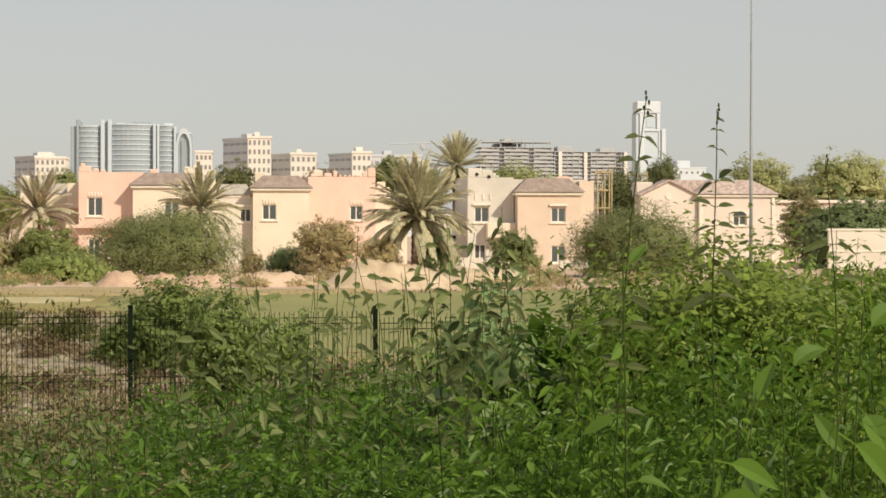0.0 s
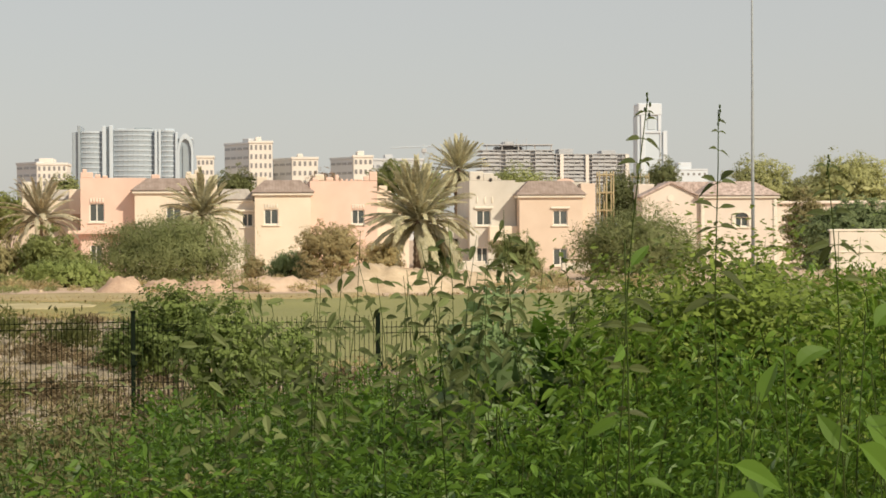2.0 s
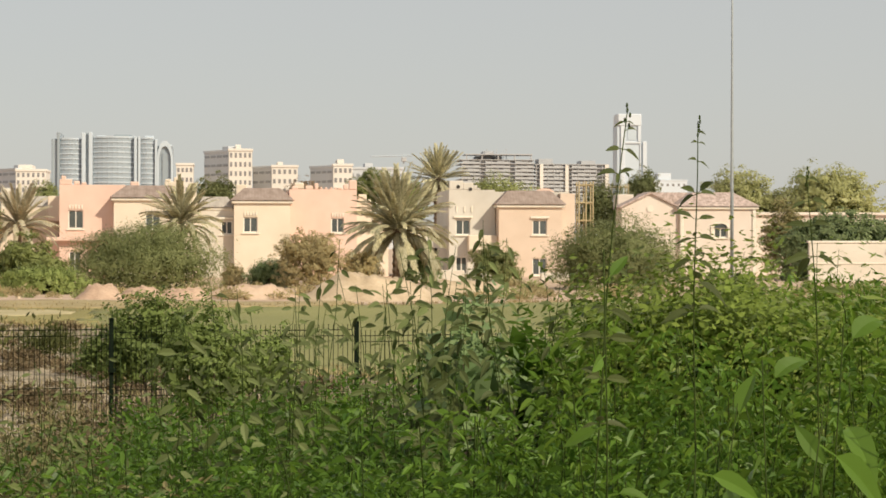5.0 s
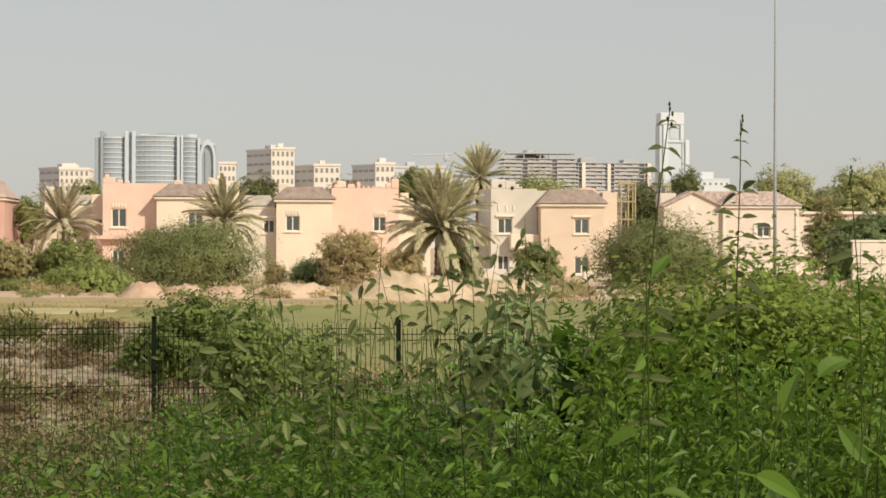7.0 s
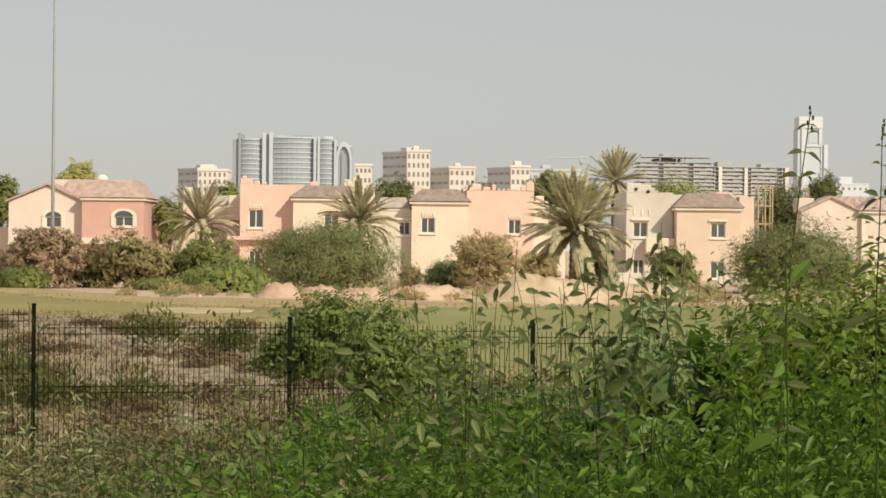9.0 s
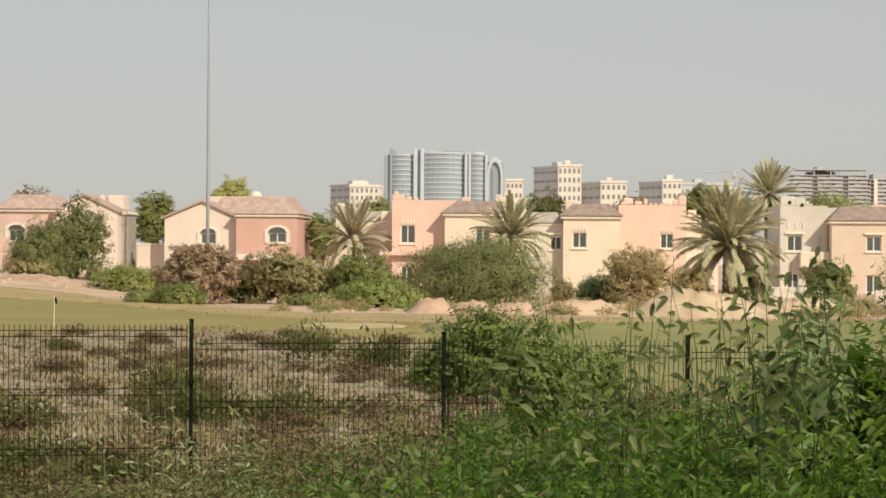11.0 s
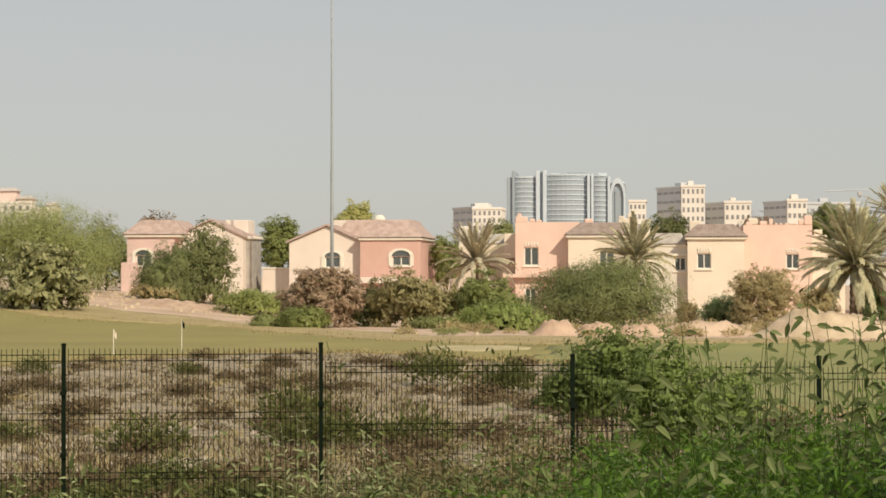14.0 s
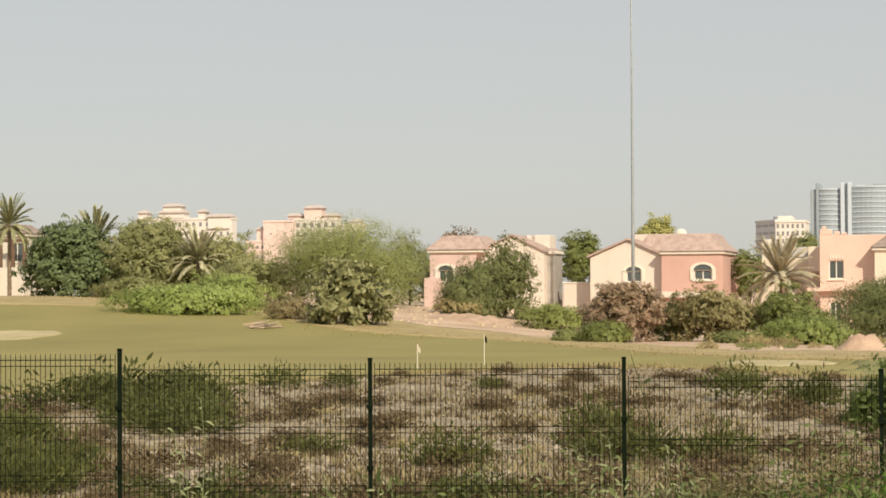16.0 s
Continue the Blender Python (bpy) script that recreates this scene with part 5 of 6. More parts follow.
palm("low date palm with wide arching fronds before the cream villa", -3.1, 152, 0, 4.3, 3.2, 84, top=-84, low=14)
palm("large date palm with drooping fronds before the villas", 11.75, 141, 0, 3.8, 4.1, 120, 0.34, top=-86, low=26)
palm("tall date palm with upright crown behind the villas", 19.1, 186, 0, 8.7, 3.0, 96, 0.36, top=-90, low=36, stiff=True)
palm("pale low date palm before the pink villa", -14.7, 152, 0, 4.1, 3.1, 78, top=-82, low=14, pale=True)
palm("tall date palm beside the white villa", -74.75, 150, 2.2, 8.6, 2.5, 52, 0.15, top=-84, low=24, dull=True)
palm("small date palm behind the hedge", -74.6, 166, 3, 7.5, 3.0, 40, top=-88, low=-25, stiff=True, dull=True)
palm("shaggy date palm with drooping fronds among the trees", -61.2, 156.0, 2.0, 5.6, 2.8, 60, top=-82, low=4)


# ---- sand heaps, stones, bits on the green ----
def heap(label, x, y, w, d, h, mat, seed):
    bm = bmesh.new()
    n, m = 48, 24
    rows = []
    for j in range(m + 1):
        row = []
        for i in range(n):
            a, q = 2 * math.pi * i / n, j / m
            px, py = math.cos(a) * w / 2 * q, math.sin(a) * d / 2 * q
            z = h * min(1.0, 1.7 * (1 - q)) ** 1.2 * (0.88 + 0.2 * noise.noise((px * 0.4 + seed, py * 0.4, 0)) + 0.14 * noise.noise((px * 1.4 + seed, py * 1.4, 4))) + (0.16 * noise.noise((px * 2.6, py * 2.6, seed)) + 0.12 * noise.noise((px * 8, py * 8, seed))) * (1 - q * q)
            row.append(bm.verts.new((px, py, z - 0.06 + height(x + px, y + py) - height(x, y))))
        rows.append(row)
    for a, b in zip(rows, rows[1:]):
        for i in range(n):
            bm.faces.new((a[i], b[i], b[(i + 1) % n], a[(i + 1) % n]))
    bmesh.ops.remove_doubles(bm, verts=bm.verts[:], dist=1e-4)
    ob = link_mesh("sand_mound", bm, mat, None, True)
    ob.location = (x, y, height(x, y))
    return tagged(ob, label, "sand heap", "sand heaps")


heap("broad heap of pale excavated sand", 7.3, 105, 8.4, 4.6, 1.45, ROSY_SAND, 1)
heap("rosy heap of dug sand below the olive tree", -6.2, 106, 3.0, 2.0, 0.85, ROSY_EARTH, 2)
heap("small rosy heap of dug sand", -4.2, 106.6, 3.0, 2.0, 0.75, ROSY_EARTH, 3)
heap("low heap of dug sand", -1.9, 107.5, 3.8, 1.8, 0.65, ROSY_EARTH, 4)
heap("long low heap of pale sand", 1.3, 108, 6.6, 3.2, 0.8, SANDY, 5)
heap("low pale heap of sand beside the villa garden", 12.6, 109, 8.0, 3.6, 0.95, ROSY_SAND, 6)
heap("pale sand bank before the blush villa", -34.5, 141, 10.0, 7.0, 0.42, ROSY_EARTH, 7)
heap("bare sand patch beside the shrubs", -14.3, 128, 2.5, 2.0, 0.8, ROSY_SAND, 8)


# rubble on the sand
rock_rng = random.Random(14)
verts, faces = [], []
for i in range(1500):
    x, y = rock_rng.uniform(-14, 40), rock_rng.uniform(106, 156)
    if i > 1100:
        x, y = rock_rng.uniform(-44, -28), rock_rng.uniform(134, 156)
    r, z, k = (0.05 + 0.2 * rock_rng.random() ** 3) * (1.15 if i > 1100 else 1.0), height(x, y), len(verts)
    verts += [(x + r * rock_rng.uniform(0.7, 1.4) * math.cos(a), y + r * math.sin(a), z - 0.03) for a in (0, 1.26, 2.5, 3.8, 5.0)]
    verts += [(x + r * 0.6 * math.cos(a), y + r * 0.6 * math.sin(a), z + r * rock_rng.uniform(0.4, 0.8)) for a in (0.6, 2.7, 4.8)]
    faces += [(k, k + 1, k + 5), (k + 1, k + 2, k + 6, k + 5), (k + 2, k + 3, k + 6), (k + 3, k + 4, k + 7, k + 6), (k + 4, k, k + 5, k + 7), (k + 5, k + 6, k + 7)]
tagged(new("rubble", raw_mesh("rubble", verts, faces, [ROSY_SAND])), "pale broken rubble strewn over the sand", "stones", kind="stuff")

# long grass along the green's edges
verts, faces = [], []
for i in range(6000):
    x = rock_rng.uniform(-75, 45)
    if i % 3:
        y = lawn_far(x) + rock_rng.gauss(0.8, 2.4 if x < 0 else 1.6)
    else:
        x = rock_rng.uniform(-32, 8)
        y = lawn_near(x) + rock_rng.gauss(0, 1.3)
    z, a, r = height(x, y) + 0.02, rock_rng.uniform(0, 6.28), rock_rng.uniform(0.03, 0.09)
    for q in range(3):
        k, b, t = len(verts), a + q * 2.1, 0.03 + 0.15 * rock_rng.random() ** 2
        verts += [(x + r * math.cos(b), y + r * math.sin(b), z), (x + r * math.cos(b + 0.9), y + r * math.sin(b + 0.9), z), (x + 2.2 * r * math.cos(b + 0.4), y + 2.2 * r * math.sin(b + 0.4), z + t)]
        faces.append((k, k + 1, k + 2))
tagged(new("edge_grass", raw_mesh("edge_grass", verts, faces, [ROUGH_GRASS])), "uneven long grass along the green's edge", "grass", kind="stuff")


def strip_inside(x, y):
    return lawn_far(x) - 0.8 - 9 * ramp01(-x, 50, 62) < y < lawn_far(x) + 9.0 + 6 * ramp01(-x, 50, 60) + 5 * noise.noise((x * 0.2, 2, 0))


sheet("rough_grass", "strip of long dry grass along the green's edge", "grass", strip_inside, -96, 6, 84, 168, 0.6, 0.06, ROUGH_GRASS)


def trap(name, label, cx, cy, w, d):
    """A dry sand trap lying in the green."""
    return sheet(name, label, "sand trap", lambda x, y: ((x - cx) / w) ** 2 + ((y - cy) / d) ** 2 < 0.25 * (1 + 0.5 * noise.noise((x * 0.5, y * 0.3, 0))), cx - w, cx + w, cy - d, cy + d, 0.3, 0.045, TRAP_SAND)


trap("sand_trap_1", "small dry sand trap on the green", -8.4, 86, 4.6, 7.0)
trap("sand_trap_2", "pale dry sand trap on the far green", -57.5, 115, 6.0, 8.0)


def pin(x, y, tall, label):
    """A practice green pin with a small flag."""
    z = height(x, y) + 0.03
    ob = placed(tagged(new("golf_pin"), label, "golf flag", "golf pins"), (x, y, z))
    bm = bmesh.new()
    tube(bm, [(0, 0, -0.05), (0, 0, tall)], [0.017, 0.013], 6)
    part("stick", bm, TRIM, ob, "pale thin stick")
    bm = bmesh.new()
    rows = [[bm.verts.new((0.02 + 0.018 * i, 0.025 * math.sin(i * 1.7), tall - 0.02 - 0.03 * i - dz)) for dz in (0, 0.26 - 0.01 * i)] for i in range(6)]
    for a, b in zip(rows, rows[1:]):
        bm.faces.new((a[0], a[1], b[1], b[0]))
    part("flag", bm, DARK_STEEL if tall > 1.2 else YELLOW, ob)
    return ob


pin(-19.6, 80.9, 1.25, "practice green pin with a small dark flag")
pin(-21.3, 77.0, 0.95, "practice green pin with a small yellow flag")
log = thing("timber_stack", "pale weathered branches piled on the green's edge", "timber", (-43.6, 122, 0))
log_rng = random.Random(5)
for i in range(22):
    a, r = log_rng.uniform(-0.6, 0.6), log_rng.uniform(0.35, 0.95)
    x, y = -43.6 + log_rng.uniform(-0.75, 0.75), 122 + log_rng.uniform(-0.5, 0.5)
    z = height(-43.6, 122) + 0.05 + 0.035 * (i // 3)
    rise = log_rng.uniform(-0.04, 0.3) if i > 8 else 0.03
    thick = log_rng.uniform(0.025, 0.06)
    bm = bmesh.new()
    tube(bm, [(x - r * math.cos(a), y - r * math.sin(a), z), (x + 0.1, y + 0.08, z + rise * 0.4 + 0.04), (x + r * math.cos(a), y + r * math.sin(a), z + rise)], [thick, thick * 0.85, thick * 0.4], 6)
    part("branch", bm, SANDY if i % 3 else DRY_TWIG, log)
based(log)

# ---- dry hollow behind the fence ----
def shrub_mesh(seed, w, h, count, leaf, mat):
    """A low twiggy shrub: thin stems fanning out, small leaves on them."""
    rng = random.Random(seed)
    verts, faces = [], []
    for _ in range(count):
        a, q = rng.uniform(0, 2 * math.pi), math.sqrt(rng.random())
        top = h * (1 - 0.55 * q * q) * rng.uniform(0.55, 1.1)
        root = Vector((math.cos(a) * q * w * 0.2, math.sin(a) * q * w * 0.2, 0))
        tip = Vector((math.cos(a) * q * w * 0.5, math.sin(a) * q * w * 0.5, top))
        s = rng.uniform(0.35, 1.0)
        p = root.lerp(tip, s) + any_dir(rng) * 0.06 * w
        p.z = max(0.01, p.z)
        along = (tip - root).normalized() * 0.7 + any_dir(rng) * 0.8
        along.normalize()
        side = along.cross(any_dir(rng)).normalized()
        k = leaf * rng.uniform(0.6, 1.5)
        i, half = len(verts), side * k * 0.15
        verts += [p, p + along * k * 0.45 + half, p + along * k, p + along * k * 0.45 - half]
        faces.append((i, i + 1, i + 2, i + 3))
    return raw_mesh("shrub", verts, faces, [mat])


def scatter(name, data, m, label, category, group):
    """A small plant: its twigs and leaves under one Empty."""
    ob = tagged(new(name), label, category, group)
    ob.matrix_basis = m
    tagged(new("foliage", data), kind="stuff").parent = ob
    return ob


DRY = [shrub_mesh(40 + i, 1.1, 0.5, 480, 0.12, DRY_SHRUB) for i in range(4)]
GREY = [shrub_mesh(50 + i, 1.3, 0.6, 650, 0.1, GREEN_SHRUB) for i in range(3)]
rng = random.Random(8)
for i in range(220):
    d, s = 22.5 + 58 * rng.random() ** 1.35, 0.0
    az = radians(rng.uniform(-31, 8))
    x, y = d * math.sin(az), d * math.cos(az)
    if y > lawn_near(x) - 1.5 or x * fn.x + y * fn.y < FENCE_FAR + 0.9:
        continue
    k = rng.uniform(0.45, 1.05)
    scatter("dry_shrub", DRY[i % 4], Matrix.Translation((x, y, height(x, y) - 0.03)) @ Matrix.Rotation(rng.uniform(0, 6.28), 4, 'Z') @ Matrix.Diagonal((k * rng.uniform(0.9, 1.5), k, k * rng.uniform(0.6, 1.0), 1)), "low dry brown shrub on bare soil", "shrub", "dry shrubs")
for x, y, w, h in ((-21.9, 50.5, 3.4, 1.3), (-20.4, 52, 2.6, 1.1), (-23.4, 49, 3.0, 1.0), (-17.6, 35.5, 2.0, 0.9), (-18.6, 37, 2.0, 0.8), (-19.5, 46, 2.2, 0.9), (-6.4, 35.4, 2.0, 0.85), (-5.8, 36.2, 1.5, 0.75), (-6.75, 57.5, 2.2, 1.2), (-4.5, 52.9, 1.6, 1.1), (-7.9, 42.0, 1.7, 0.9), (-7.55, 64.5, 1.6, 0.75),
                   (-4.3, 53.5, 1.6, 0.9), (-21.0, 60, 1.8, 0.9), (-19.3, 61, 1.3, 0.7), (-14.9, 62, 1.1, 0.5), (-8.8, 33.5, 1.8, 0.7), (-12.0, 36, 1.5, 0.5), (-4.6, 36, 1.6, 0.8), (-25, 62, 2.0, 0.8)):
    scatter("green_shrub", GREY[int(abs(x) * 10) % 3], Matrix.Translation((x, y, height(x, y) - 0.03)) @ Matrix.Rotation(x, 4, 'Z') @ Matrix.Diagonal((w / 1.3, w / 1.3, h / 0.6, 1)), "bushy grey-green shrub on bare soil", "shrub", "green shrubs")

for i in range(40):
    if i < 28:
        d, az = 43 + 24 * (i / 27) + rng.uniform(-2, 2), radians(-23.0 + 2.6 * rng.random() - 1.6 * i / 27)
    else:
        d, az = rng.uniform(27, 34), radians(rng.uniform(-27.5, -25.0))
    x, y = d * math.sin(az), d * math.cos(az)
    k = rng.uniform(1.0, 1.8) if i < 28 else rng.uniform(0.7, 1.2)
    scatter("green_shrub", GREY[i % 3], Matrix.Translation((x, y, height(x, y) - 0.03)) @ Matrix.Rotation(i * 1.3, 4, 'Z') @ Matrix.Diagonal((k, k, rng.uniform(0.8, 1.35), 1)), "bushy grey-green shrub on bare soil", "shrub", "green shrubs")

for i in range(16):
    d, az = rng.uniform(22.3, 28), radians(rng.uniform(-24, -7))
    x, y = d * math.sin(az), d * math.cos(az)
    if x * fn.x + y * fn.y < FENCE_FAR + 0.9:
        continue
    k = rng.uniform(0.6, 1.1)
    scatter("green_shrub", GREY[i % 3], Matrix.Translation((x, y, height(x, y) - 0.03)) @ Matrix.Rotation(i * 1.3, 4, 'Z') @ Matrix.Diagonal((k * 1.4, k, k * 0.8, 1)), "low olive shrub close behind the fence", "shrub", "green shrubs")

SMALL = [shrub_mesh(45 + i, 1.0, 0.45, 130, 0.16, (DRY_SHRUB, BROWN_LEAF, DRY_WEED)[i]) for i in range(3)]
small_rng = random.Random(31)
for i in range(330):
    d, az = 22.5 + 52 * small_rng.random() ** 1.2, radians(small_rng.uniform(-31, -1))
    x, y = d * math.sin(az), d * math.cos(az)
    if y > lawn_near(x) - 1.0 or x * fn.x + y * fn.y < FENCE_FAR + 0.7:
        continue
    k = small_rng.uniform(0.25, 0.55)
    scatter("dry_tuft", SMALL[0 if small_rng.random() < 0.6 else 1 + i % 2], Matrix.Translation((x, y, height(x, y) - 0.02)) @ Matrix.Rotation(i * 0.9, 4, 'Z') @ Matrix.Diagonal((k * 1.4, k, k * 0.8, 1)), "small dry tuft on the bare soil", "grass", "dry tufts")

# tufts on the sand before the villas
TUFTS = [shrub_mesh(60 + i, 1.0, 0.5, 260, 0.15, (BROWN_LEAF, BROWN_LEAF, FEATHER)[i]) for i in range(3)]
for i in range(170):
    x, y = rng.uniform(-14, 40), rng.uniform(104, 156) if i % 2 else rng.uniform(104, 114)
    if y < lawn_far(x) + 2:
        continue
    k = rng.uniform(0.5, 1.5)
    scatter("grass_tuft", TUFTS[i % 3], Matrix.Translation((x, y, height(x, y) - 0.03)) @ Matrix.Rotation(i * 1.7, 4, 'Z') @ Matrix.Diagonal((k * 1.3, k, k * 0.9, 1)), "dry tawny grass tuft on the sand", "grass", "grass tufts")

# dry brush between the weeds and the fence
BRUSH = [shrub_mesh(80 + i, 1.2, 0.9, 520, 0.085 if i == 0 else 0.1, (DRY_WEED, WEED_PALE, GREEN_SHRUB)[i]) for i in range(3)]
for i in range(70):
    d, az = rng.uniform(11.5, 19.6), radians(rng.uniform(-26, 1.5))
    x, y = d * math.sin(az), d * math.cos(az)
    if x * fn.x + y * fn.y > FENCE_FAR - 0.7:
        continue
    k = rng.uniform(0.6, 1.1)
    scatter("dry_brush", BRUSH[i % 3], Matrix.Translation((x, y, height(x, y) - 0.03)) @ Matrix.Rotation(i * 1.1, 4, 'Z') @ Matrix.Diagonal((k, k, k * rng.uniform(0.8, 1.25), 1)), "leafy grey-green brush on the bank by the fence" if i % 3 else "brownish dry brush on the bank by the fence", "shrub", "dry brush")

# dry stubble on the soil
verts, faces = [], []
for i in range(19000):
    d, az = 22.5 + 56 * rng.random() ** 1.2, radians(rng.uniform(-31, 6))
    x, y = d * math.sin(az), d * math.cos(az)
    if y > lawn_near(x) or x * fn.x + y * fn.y < FENCE_FAR + 0.5 or noise.noise((x * 0.5, y * 0.25, 7)) < -0.12:
        continue
    z = height(x, y)
    for q in range(3):
        k, b, t = len(verts), rng.uniform(0, 6.28), rng.uniform(0.05, 0.2)
        cx, cy = x + rng.uniform(-0.12, 0.12), y + rng.uniform(-0.12, 0.12)
        verts += [(cx - 0.014, cy, z), (cx + 0.014, cy, z), (cx + t * 0.6 * math.cos(b), cy + t * 0.6 * math.sin(b), z + t)]
        faces.append((k, k + 1, k + 2))
tagged(new("stubble", raw_mesh("stubble", verts, faces, [BROWN_LEAF, DRY_SHRUB], [(k // 3) % 5 < 3 for k in range(len(faces))])), "sparse dry stubble on the bare soil", "grass", kind="stuff")

# pebbles and clods on the soil
verts, faces = [], []
for i in range(16000):
    d = 22 + 55 * rng.random() ** 1.2
    az = radians(rng.uniform(-31, 8))
    x, y = d * math.sin(az), d * math.cos(az)
    if y > lawn_near(x) or x * fn.x + y * fn.y < FENCE_FAR + 0.4:
        continue
    r, z = rng.uniform(0.02, 0.04) + 0.05 * rng.random() ** 3, height(x, y)
    k = len(verts)
    verts += [(x + r * rng.uniform(0.7, 1.3) * math.cos(a), y + r * rng.uniform(0.7, 1.3) * math.sin(a), z - 0.01) for a in (0, 1.26, 2.5, 3.8, 5.0)] + [(x + r * 0.2, y, z + r * rng.uniform(0.5, 1.0))]
    faces += [(k + j, k + (j + 1) % 5, k + 5) for j in range(5)]
tagged(new("clods", raw_mesh("clods", verts, faces, [SOIL, STONE], [1 if k // 5 % 5 < 3 else 0 for k in range(len(faces))])), "brown clods and pale pebbles strewn over the soil", "stones", kind="stuff")


# ---- weeds on the bank ----
def weed_mesh(seed, tall, spread, stems, leaves, leaf, small=False):
    """Upright stems and their leaves, dense towards the top, tips of uneven height; stems and leaves as two meshes."""
    rng = random.Random(seed)
    verts, faces, sv, sf = [], [], [], []
    for s in range(stems):
        a, q = rng.uniform(0, 2 * math.pi), math.sqrt(rng.random())
        root = Vector((math.cos(a) * q * spread * 0.35, math.sin(a) * q * spread * 0.35, 0))
        tip = Vector((math.cos(a) * q * spread * 0.7 + rng.uniform(-0.12, 0.12), math.sin(a) * q * spread * 0.7 + rng.uniform(-0.12, 0.12), tall * (1 - 0.38 * rng.random() ** 1.5)))
        for k in range(3):
            p, r = root.lerp(tip, k / 3), root.lerp(tip, (k + 1) / 3)
            i, w = len(sv), 0.003 * (1.3 - 0.3 * k)
            for c in (p, r):
                sv += [c + Vector((w, 0, 0)), c + Vector((-w * 0.5, w * 0.87, 0)), c + Vector((-w * 0.5, -w * 0.87, 0))]
            sf += [(i, i + 1, i + 4, i + 3), (i + 1, i + 2, i + 5, i + 4), (i + 2, i, i + 3, i + 5)]
        for k in range(leaves):
            f = 1 - rng.random() ** 1.3 * 0.75
            p = root.lerp(tip, f)
            b = rng.uniform(0, 2 * math.pi)
            out = Vector((math.cos(b), math.sin(b), rng.uniform(-0.5, 0.9)))
            p = p + Vector((out.x, out.y, 0.2 * rng.uniform(-1, 1))) * rng.uniform(0.0, 0.17)
            along = out.normalized()
            side = along.cross(Vector((rng.uniform(-0.9, 0.9), rng.uniform(-0.9, 0.9), 1))).normalized()
            size = leaf * rng.uniform(0.45, 1.4)
            if small:
                i, half = len(verts), side * size * rng.uniform(0.14, 0.24)
                verts += [p, p + along * size * 0.45 + half, p + along * size, p + along * size * 0.45 - half]
                faces += [(i, i + 1, i + 2), (i, i + 2, i + 3)]
            else:
                leaf_quads(verts, faces, p, along, side, size, size * rng.uniform(0.26, 0.46), rng.uniform(0.05, 0.35), rng.uniform(0, 0.5))
    return raw_mesh("leaves", verts, faces, [WEED]), raw_mesh("stems", sv, sf, [STALK])


WEEDS = []
for i in range(14):
    lv, st = weed_mesh(70 + i, 1.0, 0.85, 15, 140, 0.039) if i < 7 else weed_mesh(70 + i, 1.0, 0.9, 16, 165, 0.045, True)
    pale_lv = lv.copy()
    pale_lv.materials[0] = WEED_LIGHT
    grey_lv = lv.copy()
    grey_lv.materials[0] = WEED_PALE
    dry_lv = lv.copy()
    dry_lv.materials[0] = DRY_WEED
    WEEDS.append((lv, pale_lv, st, dry_lv, grey_lv))


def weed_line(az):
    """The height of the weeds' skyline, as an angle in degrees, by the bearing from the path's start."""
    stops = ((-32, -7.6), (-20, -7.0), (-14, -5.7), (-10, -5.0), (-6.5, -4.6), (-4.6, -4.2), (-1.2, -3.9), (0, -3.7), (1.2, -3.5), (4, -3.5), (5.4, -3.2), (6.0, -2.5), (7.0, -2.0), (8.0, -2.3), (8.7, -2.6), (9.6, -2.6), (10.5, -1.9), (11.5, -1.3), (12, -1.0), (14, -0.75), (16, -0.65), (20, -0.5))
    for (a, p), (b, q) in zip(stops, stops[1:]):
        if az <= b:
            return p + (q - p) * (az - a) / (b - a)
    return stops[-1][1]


rng = random.Random(21)
made = 0
for row in range(17):
    d = 6.0 + 12.6 * (row / 16) ** 1.1
    step = 0.66 + 0.012 * d
    az = -25.0
    while az < 20:
        az += math.degrees(step / d) * rng.uniform(0.75, 1.25)
        dd = d + rng.uniform(-0.35, 0.35)
        x, y = dd * math.sin(radians(az)), dd * math.cos(radians(az))
        if x * fn.x + y * fn.y > FENCE_FAR - 0.7:
            continue
        if az < -8 and rng.random() < 0.3 + 0.045 * (-8 - az):
            continue
        z = height(x, y) - 0.03
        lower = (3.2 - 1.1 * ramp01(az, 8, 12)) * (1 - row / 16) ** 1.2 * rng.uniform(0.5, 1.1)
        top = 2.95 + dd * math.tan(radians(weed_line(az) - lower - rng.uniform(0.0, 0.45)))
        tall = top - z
        if tall < 0.3 or made >= 300:
            continue
        made += 1
        pale = az > 10 and rng.random() < 0.7 or rng.random() < 0.15
        ob = new("weed")
        kind = WEEDS[rng.randrange(7) + (7 if row > 7 else 0)]
        for piece, data in (("foliage", kind[3 if az < -2.5 and rng.random() < 0.66 else 4 if az < -4 else 1 if pale else 0]), ("stem_tuft", kind[2])):
            tagged(new(piece, data), kind="stuff").parent = ob
        k = rng.uniform(0.95, 1.3)
        ob.matrix_basis = Matrix.Translation((x, y, z)) @ Matrix.Rotation(rng.uniform(0, 6.28), 4, 'Z') @ Matrix.Rotation(rng.uniform(-0.1, 0.1), 4, 'X') @ Matrix.Diagonal((k, k, tall, 1))
        tagged(ob, "leafy green weed growing thickly on the bank", "weed", "weeds on the bank")


